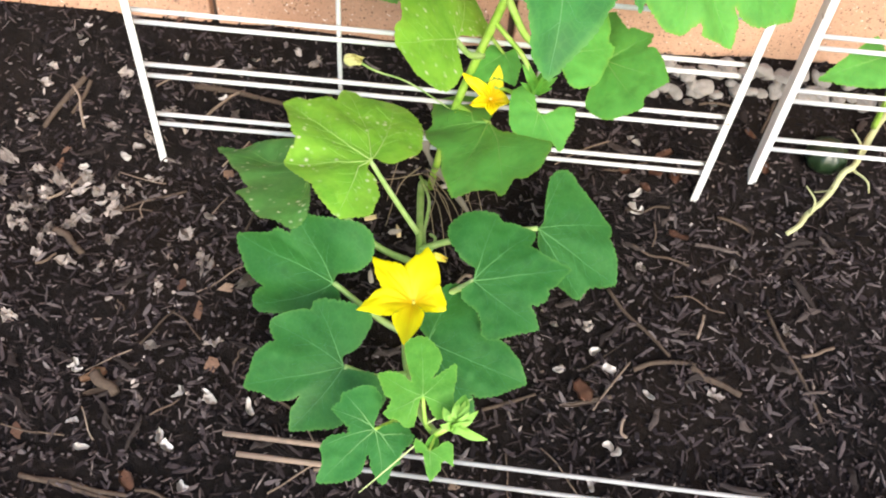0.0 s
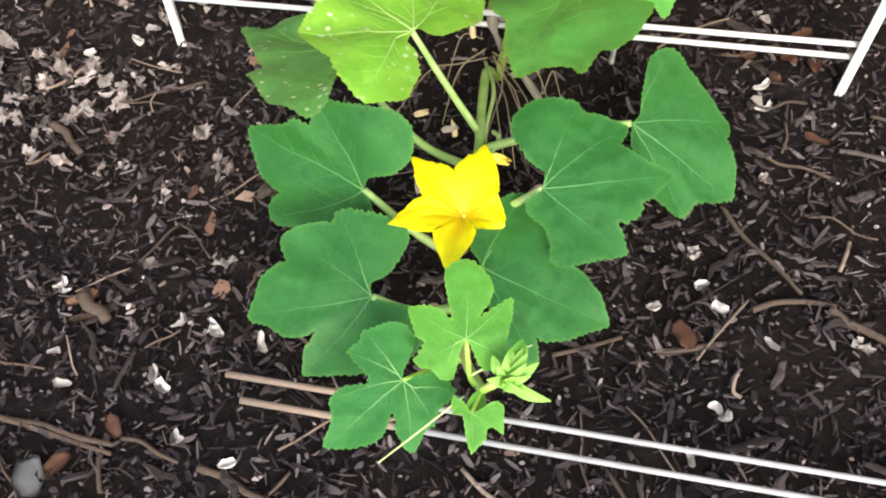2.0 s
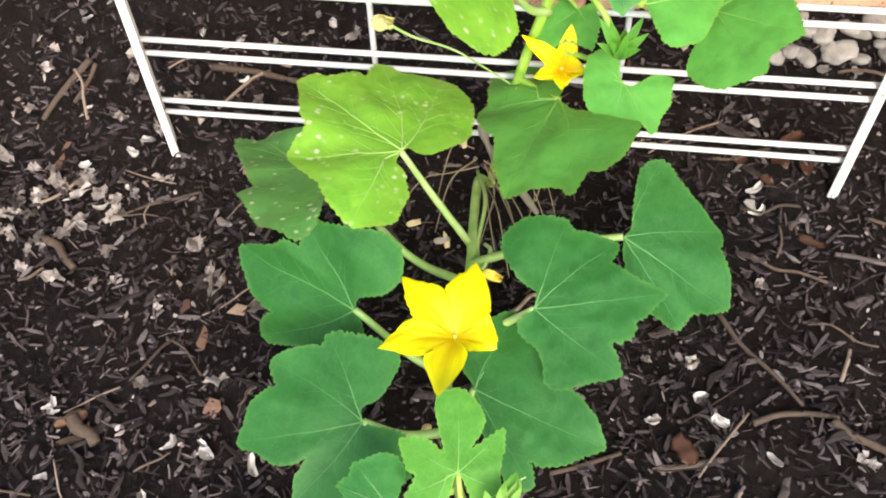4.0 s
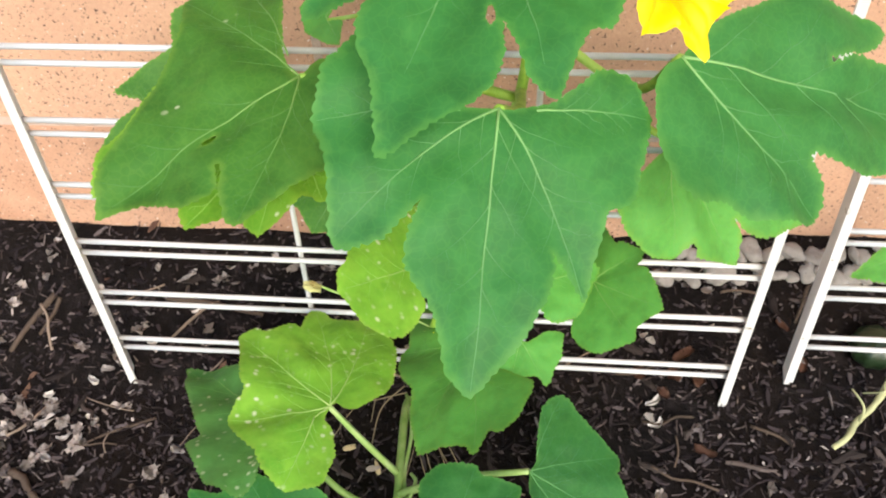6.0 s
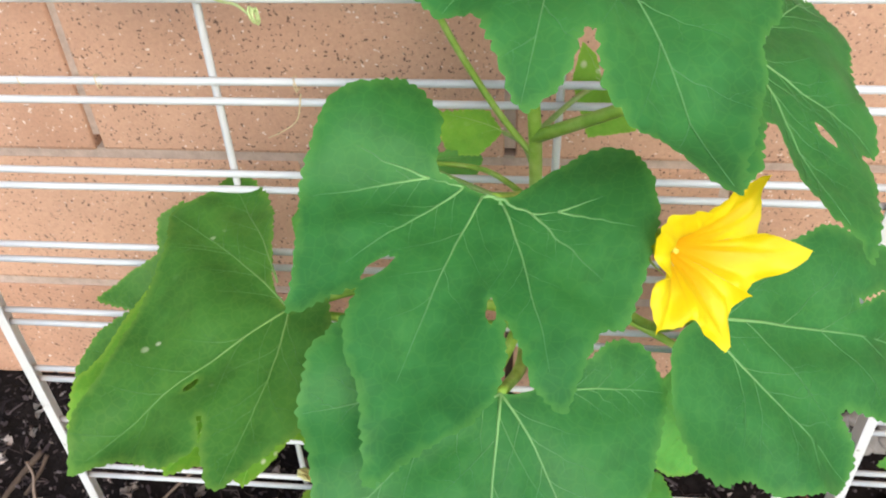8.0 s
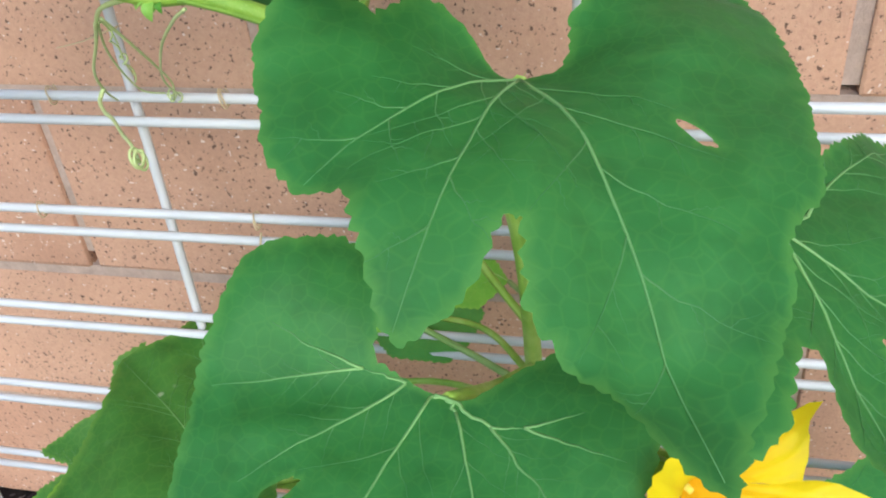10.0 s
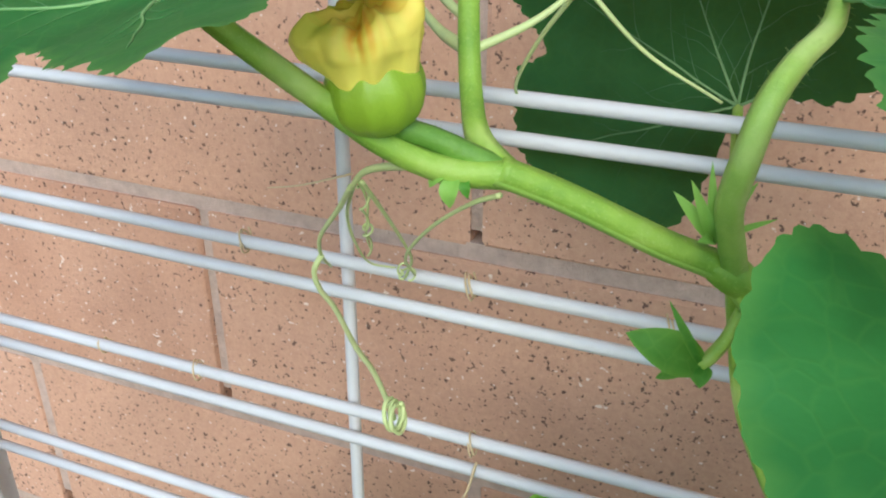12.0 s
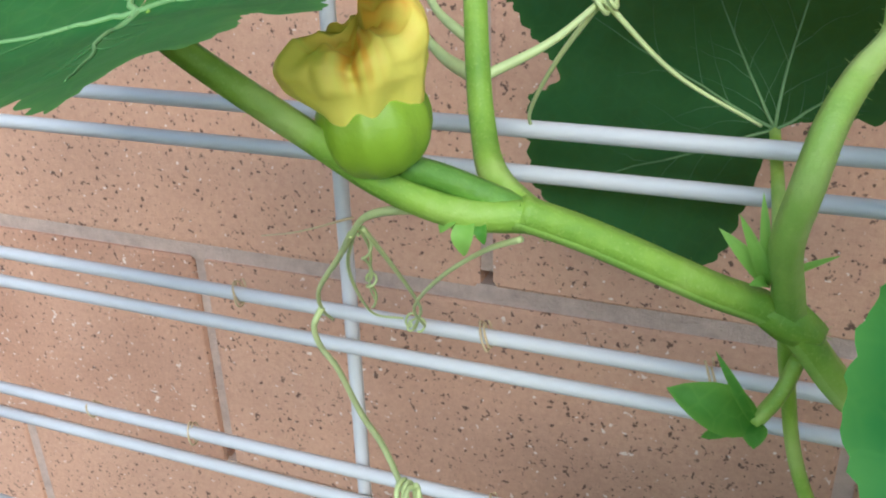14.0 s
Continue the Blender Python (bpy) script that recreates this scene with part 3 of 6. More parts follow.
    for (x0, y0), (x1, y1), thick, bend, end in runs:
        long_ = math.hypot(x1 - x0, y1 - y0)
        line = vein((x0, y0), (x1, y1), width * thick, bend, 0.0, end)
        if not line or long_ < 0.25 * size:
            continue
        for k in range(3 if ribs_at else 4):
            for s in (-1, 1):
                t = 0.16 + 0.19 * k + 0.07 * s + dice.uniform(-0.04, 0.04)
                p = line[min(len(line) - 1, max(1, int(t * (len(line) - 1))))]
                turn = math.atan2(x1 - x0, y1 - y0) + s * radians(dice.uniform(34, 52))
                far = long_ * dice.uniform(0.30, 0.50) * (1.05 - t * 0.6)
                twig = vein((p.x, p.y), (p.x + math.sin(turn) * far, p.y + math.cos(turn) * far), width * (0.20 if ribs_at else 0.32), s * dice.uniform(0.02, 0.07), 0.45 + 0.35 * t, 1.0)
                if twig and size > 0.05 and not ribs_at:
                    for u in (0.45, 0.7):
                        q = twig[int(u * (len(twig) - 1))]
                        tt = turn + dice.choice((-1, 1)) * radians(dice.uniform(38, 60))
                        ff = far * dice.uniform(0.22, 0.34)
                        vein((q.x, q.y), (q.x + math.sin(tt) * ff, q.y + math.cos(tt) * ff), width * 0.16, 0.03, 0.85, 1.0)
    net = part("vein_net", bm, VEINS.get(mat.name, vein_mat), leaf)
    add_rim(net, fades)

    # the petiole
    if stalk is not None:
        line = catmull([Vector(base) - m.to_3x3() @ Vector((0, 0, 0.0008 - height(0, 0)))] + [Vector(p) for p in stalk], 8)
        bm = bmesh.new()
        tube(bm, line, lambda t: stalk_r * (0.75 + 0.35 * t), 12, 0.16)
        for k in range(down):
            p = line[min(len(line) - 1, int(dice.random() * len(line)))]
            d = Vector((dice.uniform(-1, 1), dice.uniform(-1, 1), dice.uniform(-1, 1))).normalized()
            tube(bm, [p, p + d * (stalk_r + 0.0009)], lambda t: 0.00016 * (1.05 - t), 3)
        hung("petiole", bm, petiole_mat or (pale_stalk if mat in (LOW, YELLOW, SPOTTED) else stalk_mat), leaf)
    return leaf


def stem(name, points, radius, mat, owner=None, hairs=0, ridge=0.16, sides=12, label="", steps=8):
    bm = bmesh.new()
    line = catmull(points, steps)
    tube(bm, line, radius, sides, ridge)
    for k in range(hairs):
        p = line[int(random.random() * len(line))]
        r = radius(0.5) if callable(radius) else radius
        d = Vector((random.uniform(-1, 1), random.uniform(-1, 1), random.uniform(-1, 1))).normalized()
        tube(bm, [p, p + d * (r + 0.0008)], lambda t: 0.00014 * (1.05 - t), 3)
    down = random.Random(name + str(points[0]))
    for k in range(hairs * 2):
        i = down.randrange(len(line) - 1)
        p = line[i].lerp(line[i + 1], down.random())
        r = radius(i / len(line)) if callable(radius) else radius
        d = Vector((down.gauss(0, 1), down.gauss(0, 1), down.gauss(0, 1))).normalized()
        tube(bm, [p, p + d * (r + down.uniform(0.0004, 0.0012))], lambda t: 0.00011 * (1.05 - t), 3)
    return hung(name, bm, mat, owner or plant, label)


CREEP = [(0.226, -0.012, 0.012), (0.224, -0.035, 0.034), (0.227, -0.085, 0.044), (0.229, -0.112, 0.047), (0.229, -0.15, 0.044), (0.227, -0.198, 0.046), (0.233, -0.23, 0.052), (0.243, -0.264, 0.070), (0.253, -0.284, 0.083)]
CLIMB = [(0.230, -0.012, 0.010), (0.245, -0.015, 0.10), (0.272, -0.018, 0.20), (0.300, -0.026, 0.30), (0.303, -0.032, 0.38), (0.298, -0.030, 0.435), (0.283, -0.028, 0.462), (0.268, -0.030, 0.474), (0.257, -0.034, 0.488), (0.245, -0.040, 0.495), (0.229, -0.047, 0.504), (0.219, -0.052, 0.509)]
UPPER = [(0.222, -0.051, 0.507), (0.213, -0.045, 0.511), (0.2075, -0.035, 0.5155), (0.2042, -0.028, 0.5247), (0.201, -0.020, 0.537), (0.1985, -0.015, 0.556), (0.200, -0.012, 0.60), (0.205, -0.012, 0.66)]
stem("stem", CREEP, lambda t: (0.0028 - 0.0008 * t) * (1 + 0.30 * max(0.0, math.sin(26 * t)) ** 6), pale_stalk, hairs=60)
stem("stem", [(0.222, -0.020, 0.030), (0.232, -0.062, 0.046), (0.231, -0.095, 0.044), (0.236, -0.118, 0.050), (0.240, -0.106, 0.052), (0.236, -0.098, 0.048)], 0.0011, pale_stalk)
stem("stem", CLIMB, lambda t: 0.0029 - 0.0007 * t, stalk_mat, hairs=160)
stem("node", [(0.262, -0.032, 0.485), (0.2575, -0.0338, 0.4880), (0.253, -0.036, 0.4905)], lambda t: 0.0021 + 0.0012 * math.sin(math.pi * t), stalk_mat, hairs=30)
# added thin tube: the stem's lit lower band, put into a pale colour
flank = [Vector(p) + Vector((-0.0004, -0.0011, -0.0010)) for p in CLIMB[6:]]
stem("stem_flank", flank, lambda t: 0.0013 - 0.0002 * t, light_stalk, hairs=60, label="thin pale tube added along the stem, painted as its lit band")
stem("stem", UPPER, lambda t: 0.0021 - 0.0003 * t, stalk_mat, hairs=120)

vine_leaf((0.191, -0.102, 0.12), (0.23, 0.18, 0.96), (-0.65, 0.76, 0.02),
          [(-132, 12), (-153, 18), (-154, 39), (-146, 59), (-127, 67), (-113, 64), (-103, 57), (-85, 60), (-73, 61), (-49, 52), (-43, 57), (-12, 87), (-3, 86), (-3, 79), (12, 82), (16, 77), (22, 97), (25, 101), (29, 98), (31, 89), (35, 88), (47, 100), (53, 94), (67, 76), (89, 47), (101, 36), (127, 16), (133, 9), (75, 6)], mat=YELLOW, label='large yellow-green leaf with pale insect specks', stalk=[(0.207, -0.100, 0.088), (0.227, -0.098, 0.047)], stalk_r=0.0019)
vine_leaf((0.146, -0.089, 0.086), (-0.22, 0.3, 0.93), (-0.88, -0.47, -0.06),
          [(-76, 55), (-72, 69), (-66, 74), (-48, 69), (0, 54), (3, 44), (61, 103), (69, 137), (72, 126), (80, 88), (96, 68)], mat=SPOTTED, label='green leaf with pale specks, half under another', stalk=[(0.193, -0.120, 0.060), (0.229, -0.127, 0.046)])
vine_leaf((0.175, -0.167, 0.068), (-0.28, -0.84, 0.47), (-0.93, 0.37, 0.09),
          [(-159, 6), (-132, 14), (-103, 21), (-76, 32), (-46, 70), (-42, 74), (-37, 70), (-32, 63), (-29, 54), (-21, 67), (-6, 80), (-2, 82), (15, 56), (23, 54), (28, 44), (40, 55), (94, 50), (108, 48), (118, 41), (127, 34), (128, 24), (92, 8)], mat=LOW, label='broad lobed green leaf with pale veins', stalk=[(0.205, -0.185, 0.058), (0.228, -0.190, 0.046)])
vine_leaf((0.19, -0.227, 0.057), (0, -0.49, 0.87), (-0.95, -0.27, -0.15),
          [(-147, 6), (-154, 20), (-144, 27), (-131, 34), (-116, 36), (-67, 40), (-37, 54), (-26, 44), (-20, 33), (-20, 40), (-14, 49), (-4, 56), (0, 66), (3, 67), (22, 59), (31, 52), (33, 48), (39, 56), (44, 59), (51, 56), (59, 51), (67, 47), (71, 43), (78, 48), (85, 47), (108, 42), (129, 39), (135, 34), (139, 19), (138, 14), (90, 7)], mat=LOW, label='broad lobed green leaf with pale veins', stalk=[(0.210, -0.228, 0.050), (0.231, -0.224, 0.050)])
vine_leaf((0.269, -0.172, 0.089), (-0.11, -0.37, 0.92), (0.97, 0.15, 0.18),
          [(-74, 9), (-101, 12), (-111, 20), (-113, 30), (-109, 38), (-101, 45), (-90, 49), (-75, 50), (-64, 51), (-57, 46), (-49, 49), (-33, 55), (-28, 51), (-26, 45), (-12, 51), (0, 66), (13, 53), (15, 48), (19, 50), (24, 49), (30, 45), (33, 40), (35, 44), (45, 54), (81, 42), (86, 40), (90, 36), (88, 29), (91, 21), (126, 15), (150, 11), (146, 5)], mat=LOW, label='broad lobed green leaf with pale veins', stalk=[(0.250, -0.170, 0.068), (0.228, -0.165, 0.045)])
vine_leaf((0.312, -0.11, 0.078), (0.39, -0.4, 0.83), (0.9, 0.01, -0.43),
          [(-60, 7), (-90, 32), (-89, 42), (-84, 49), (-76, 56), (-69, 56), (-61, 52), (-24, 67), (-18, 65), (-15, 62), (-2, 71), (11, 79), (26, 59), (36, 61), (41, 58), (61, 39), (68, 28), (79, 13)], mat=LOW, label='broad lobed green leaf with pale veins', stalk=[(0.281, -0.110, 0.070), (0.250, -0.112, 0.058), (0.229, -0.113, 0.047)])
vine_leaf((0.243, -0.205, 0.062), (-0.08, -0.34, 0.94), (0.97, -0.26, -0.02),
          [(-138, 5), (-143, 12), (-135, 18), (-104, 34), (-91, 43), (-83, 46), (-54, 38), (-37, 36), (-26, 34), (-22, 38), (-21, 46), (-16, 52), (-6, 62), (0, 67), (4, 70), (21, 56), (30, 49), (33, 43), (33, 48), (39, 56), (47, 54), (51, 49), (58, 29), (63, 8)], mat=LOW, label='broad lobed green leaf with pale veins', stalk=[(0.236, -0.215, 0.050)])
vine_leaf((0.243, -0.265, 0.093), (-0.01, -0.38, 0.92), (-0.09, 0.92, 0.38),
          [(-147, 3), (-164, 19), (-150, 21), (-133, 20), (-122, 24), (-114, 25), (-94, 18), (-89, 22), (-63, 30), (-51, 24), (-45, 19), (-37, 10), (-22, 29), (-18, 34), (-11, 36), (-2, 37), (4, 36), (19, 30), (27, 25), (30, 19), (26, 14), (29, 11), (45, 28), (57, 24), (87, 18), (108, 20), (136, 18), (148, 16), (152, 11), (140, 3)], mat=LIGHT, label='young bright green three-lobed leaf', stalk=[(0.246, -0.276, 0.082), (0.250, -0.281, 0.081)], stalk_r=0.0014)
vine_leaf((0.216, -0.28, 0.074), (0.31, -0.2, 0.93), (-0.59, -0.81, 0.03),
          [(-162, 3), (-158, 14), (-142, 21), (-130, 25), (-120, 24), (-109, 21), (-89, 22), (-86, 25), (-73, 24), (-61, 31), (-56, 32), (-49, 29), (-41, 23), (-36, 17), (-27, 15), (-29, 25), (-23, 31), (-11, 38), (0, 45), (3, 45), (8, 39), (16, 35), (25, 35), (30, 32), (35, 27), (37, 19), (33, 15), (49, 16), (69, 29), (84, 26), (87, 28), (95, 29), (121, 28), (135, 26), (147, 21), (149, 14), (132, 5)], mat=GREEN, label='broad lobed green leaf with pale veins', stalk=[(0.232, -0.266, 0.068), (0.241, -0.262, 0.069)], stalk_r=0.0016)
vine_leaf((0.25, -0.297, 0.087), (0, -0.35, 0.94), (0.01, -0.94, -0.35),
          [(-121, 5), (-128, 9), (-123, 12), (-110, 14), (-63, 16), (-64, 10), (-51, 9), (-37, 12), (-6, 17), (2, 13), (76, 4), (79, 8), (109, 10), (128, 11), (136, 6)], mat=LIGHT, label='small young leaf at the shoot tip', stalk=[(0.252, -0.284, 0.083)], stalk_r=0.001)
vine_leaf((0.272, -0.048, 0.116), (-0.32, 0.27, 0.91), (-0.25, -0.95, 0.19),
          [(-40, 21), (-56, 68), (-51, 75), (-38, 86), (-32, 90), (-27, 85), (-27, 82), (-20, 97), (-18, 92), (-18, 87), (1, 92), (15, 65), (30, 47), (43, 47), (65, 47), (93, 52), (100, 48), (132, 88), (140, 89), (147, 99), (151, 92), (156, 71), (164, 32), (175, 13)], mat=MID, label='broad lobed green leaf with pale veins', stalk=[(0.262, -0.030, 0.108), (0.247, -0.015, 0.105)])
vine_leaf((0.304, -0.059, 0.142), (0.01, -0.36, 0.93), (-0.04, -0.93, -0.36),
          [(-78, 5), (-114, 16), (-111, 23), (-105, 27), (-73, 27), (-52, 27), (-41, 31), (-33, 32), (-30, 24), (8, 25), (46, 23), (61, 22), (99, 21), (129, 25), (146, 24), (160, 20), (166, 14), (157, 5)], mat=MID, label='small green leaf', stalk=[(0.285, -0.030, 0.135), (0.255, -0.016, 0.13)], stalk_r=0.0014)
vine_leaf((0.241, -0.041, 0.183), (0.74, -0.01, 0.68), (-0.5, -0.68, 0.53),
          [(-62, 8), (-66, 28), (-52, 45), (-45, 55), (-37, 64), (-23, 70), (-11, 69), (-5, 72), (4, 69), (8, 60), (14, 56), (45, 58), (129, 64), (137, 81), (143, 81), (152, 77), (158, 69), (167, 68), (174, 66), (175, 40), (157, 9)], mat=YELLOW, label='yellow-green leaf with pale insect specks', stalk=[(0.252, -0.030, 0.165), (0.262, -0.017, 0.155)])
vine_leaf((0.308, -0.061, 0.192), (0.15, -0.41, 0.9), (0.97, 0.22, -0.06),
          [(-57, 8), (-50, 21), (-44, 36), (-45, 48), (-48, 59), (-46, 61), (-40, 56), (-27, 47), (-18, 41), (-10, 44), (34, 33), (44, 32), (63, 27), (74, 23), (74, 15)], mat=MID, stalk=[(0.290, -0.040, 0.19), (0.275, -0.019, 0.205)])
vine_leaf((0.347, -0.04, 0.176), (-0.58, -0.24, 0.78), (0.73, -0.58, 0.37),
          [(-122, 35), (-118, 44), (-110, 42), (-80, 26), (-77, 29), (-48, 35), (-37, 31), (-33, 28), (-28, 34), (-13, 40), (6, 50), (28, 43), (34, 48), (60, 46), (68, 44), (81, 39), (93, 34), (98, 24), (88, 14)], mat=MID, stalk=[(0.320, -0.030, 0.185), (0.282, -0.020, 0.225)])
vine_leaf((0.289, -0.092, 0.413), (0.05, -0.3, 0.95), (-0.3, -0.95, -0.12),
          [(-95, 6), (-134, 32), (-130, 43), (-122, 48), (-107, 52), (-92, 55), (-65, 63), (-59, 66), (-54, 61), (-36, 80), (-31, 69), (-25, 46), (-24, 65), (-20, 75), (-16, 82), (0, 107), (10, 81), (16, 77), (23, 69), (29, 57), (36, 81), (57, 67), (68, 67), (90, 65), (98, 64), (118, 52), (123, 44), (123, 31), (90, 22), (78, 6)], ribs_at=[(0, 0, 82, 11), (82, 11, 82, 23), (82, 23, 84, 49), (82, 23, 66, 62), (82, 11, 40, 56), (65, 4, 3, 74), (-58, 5, -36, 66), (0, 0, -77, 15), (-77, 15, -87, 23), (-87, 23, -88, 49), (-87, 23, -100, 36), (-77, 15, -66, 49), (0, 0, 65, 4), (0, 0, -58, 5)], label='broad lobed green leaf with pale veins', holes=[(-0.0150, 0.0425, 0.0016), (0.0250, 0.0415, 0.0022)], cup=0.08, swell=((0.3, 110, 45), (0.25, -110, 45)), stalk=[(0.297, -0.070, 0.398), (0.303, -0.033, 0.372)], stalk_r=0.0024)
vine_leaf((0.292, -0.135, 0.361), (0.28, -0.49, 0.83), (-0.03, -0.87, -0.5),
          [(-90, 5), (-108, 23), (-121, 44), (-118, 53), (-113, 59), (-98, 64), (-63, 62), (-53, 56), (-31, 79), (-27, 56), (-25, 65), (-12, 86), (-1, 107), (5, 99), (12, 81), (24, 70), (28, 62), (33, 46), (34, 66), (40, 79), (44, 80), (66, 67), (78, 69), (97, 67), (113, 59), (119, 52), (124, 40), (87, 17), (81, 11)], label='broad lobed green leaf with pale veins', cup=0.16, stalk=[(0.300, -0.095, 0.335), (0.300, -0.028, 0.30)], stalk_r=0.0024)
vine_leaf((0.198, -0.068, 0.33), (-0.01, -0.25, 0.97), (-0.69, -0.7, -0.18),
          [(-178, 3), (-197, 10), (-185, 16), (-157, 18), (-101, 26), (-82, 36), (-79, 47), (-72, 55), (-33, 82), (-30, 82), (-25, 74), (-14, 58), (-18, 60), (-21, 69), (-19, 78), (-15, 85), (-3, 91), (3, 112), (15, 98), (24, 81), (61, 68), (72, 71), (84, 89), (89, 89), (96, 85), (106, 93), (112, 84), (116, 71), (118, 57), (103, 21), (83, 8)], mat=AGING, holes=[(0.0, 0.0517, 0.0014)], label='dark green lobed leaf with a scarred spot', stalk=[(0.235, -0.045, 0.325), (0.299, -0.026, 0.295)], stalk_r=0.0022)
vine_leaf((0.363, -0.092, 0.359), (0.46, -0.49, 0.74), (0.89, 0.25, -0.39),
          [(-55, 5), (-53, 22), (-37, 80), (-21, 122), (-19, 126), (-16, 115), (-12, 78), (-14, 97), (-12, 142), (-2, 152), (9, 141), (17, 105), (23, 71), (31, 90), (37, 93), (45, 85), (62, 71), (70, 60), (88, 61), (94, 57), (108, 41), (134, 20), (145, 11)], label='broad lobed green leaf with pale veins', stalk=[(0.350, -0.060, 0.325), (0.302, -0.030, 0.345)], stalk_r=0.0022)
vine_leaf((0.38, -0.023, 0.268), (0.46, -0.71, 0.53), (0.52, -0.26, -0.81),
          [(-65, 39), (-50, 78), (-39, 104), (-31, 118), (-26, 103), (-14, 84), (-11, 71), (-11, 59), (-9, 72), (0, 86), (10, 72), (20, 65), (21, 55), (32, 64), (45, 63), (64, 56), (80, 49), (87, 43)], mat=MID, label='broad leaf with a pale scar, half hidden', stalk=[(0.34, -0.01, 0.28), (0.295, -0.024, 0.28)])
vine_leaf((0.308, -0.074, 0.495), (0.21, -0.12, 0.97), (0.4, -0.9, -0.2),
          [(-71, 8), (-107, 13), (-132, 20), (-132, 30), (-131, 62), (-126, 80), (-116, 84), (-99, 66), (-83, 61), (-56, 60), (-39, 67), (-27, 68), (-21, 77), (-2, 102), (3, 91), (6, 82), (8, 81), (16, 71), (17, 56), (21, 57), (23, 69), (25, 73), (29, 80), (31, 81), (43, 66), (46, 61), (54, 65), (63, 64), (67, 63), (71, 60), (79, 59), (89, 57), (96, 54), (101, 52), (106, 47), (106, 42), (99, 33), (119, 25), (126, 21), (126, 13), (113, 9), (75, 6)], label='broad lobed green leaf with pale veins', holes=[(-0.0232, 0.0359, 0.0016)], cup=0.04, arch=0.010, swell=((0.25, 150, 45),), stalk=[(0.305, -0.050, 0.478), (0.296, -0.030, 0.440)], stalk_r=0.0024)
vine_leaf((0.363, -0.088, 0.467), (0.5, -0.15, 0.85), (0.45, -0.8, -0.4),
          [(-135, 5), (-130, 18), (-125, 44), (-119, 77), (-113, 90), (-104, 78), (-74, 49), (-51, 53), (-42, 54), (-34, 46), (-33, 50), (-28, 54), (-5, 68), (1, 73), (0, 66), (16, 48), (20, 30), (26, 30), (30, 34), (32, 48), (37, 56), (41, 59), (47, 33), (46, 8)], label='broad lobed green leaf with pale veins', holes=[(-0.0127, 0.0315, 0.0017)], stalk=[(0.345, -0.065, 0.440), (0.302, -0.032, 0.400)], stalk_r=0.0022)
vine_leaf((0.2664, -0.0174, 0.533), (-0.1, -0.1, 0.99), (0.7, -0.7, 0.1),
          [(-199, 5), (-192, 7), (-201, 9), (-219, 12), (-219, 13), (-236, 18), (-233, 19), (-240, 27), (-238, 29), (-238, 33), (-240, 39), (-238, 41), (-240, 43), (-238, 45), (-236, 47), (-232, 46), (-217, 32), (-184, 23), (-143, 36), (-124, 41), (-99, 41), (-73, 42), (-47, 53), (-26, 63), (-13, 73), (2, 82), (13, 82), (16, 90), (23, 98), (35, 103), (41, 91), (43, 91), (43, 85), (44, 77), (44, 69), (42, 63), (40, 55), (37, 48), (34, 44)], label='broad lobed green leaf with pale veins', cup=0.04, swell=((1.0, 165, 50), (0.27, 45, 45), (0.58, -88, 60)),
          ribs_at=[(0, 0, -181, 6), (-181, 6, -197, 21), (-181, 6, -136, 35), (0, 0, -68, 37), (0, 0, 33, 34), (33, 34, 0, 31), (0, 31, -6, 52), (33, 34, 33, 61), (33, 61, 24, 95), (33, 61, 35, 98)],
          stalk=[(0.2655, -0.0285, 0.5315), (0.2617, -0.0385, 0.5285), (0.2588, -0.0460, 0.5238), (0.2570, -0.0480, 0.5158), (0.2555, -0.0440, 0.5052), (0.2565, -0.0380, 0.4960), (0.2575, -0.034, 0.489)], stalk_r=0.0021, petiole_mat=light_stalk, down=260)
vine_leaf((0.1798, -0.0792, 0.5405), (-0.07, -0.38, 0.92), (0.6, -0.75, -0.26),
          [(-159, 8), (-159, 21), (-152, 25), (-145, 26), (-142, 32), (-138, 34), (-131, 36), (-117, 37), (-110, 39), (-104, 38), (-96, 36), (-94, 34), (-94, 32), (-99, 32), (-86, 30), (-64, 31), (-57, 32), (-55, 29), (-48, 28), (-35, 34), (-32, 30), (-29, 26), (-25, 29), (-23, 34), (-16, 36), (-13, 39), (-11, 38), (-7, 34), (-2, 39), (4, 41), (9, 36), (14, 32), (31, 27), (46, 22), (61, 20), (71, 22), (52, 28), (49, 34), (56, 42), (59, 48), (52, 56), (63, 63), (94, 70), (131, 78), (165, 78), (191, 78), (201, 50), (201, 35), (201, 27)], label='broad lobed green leaf with pale veins', cup=0.0, swell=((0.295, 0, 45), (-0.24, -96, 40)),
          ribs_at=[(0, 0, 170, 10), (170, 10, 151, 60), (170, 10, 175, 29), (175, 29, 170, 72), (175, 29, 183, 68), (0, 0, 107, 9), (107, 9, 101, 50), (0, 0, -114, 5), (-114, 5, -82, 20), (0, 0, 32, 5), (32, 5, 5, 32)],
          stalk=[(0.186, -0.075, 0.533), (0.194, -0.067, 0.523), (0.202, -0.060, 0.514), (0.211, -0.055, 0.509), (0.220, -0.051, 0.508)], stalk_r=0.0021)
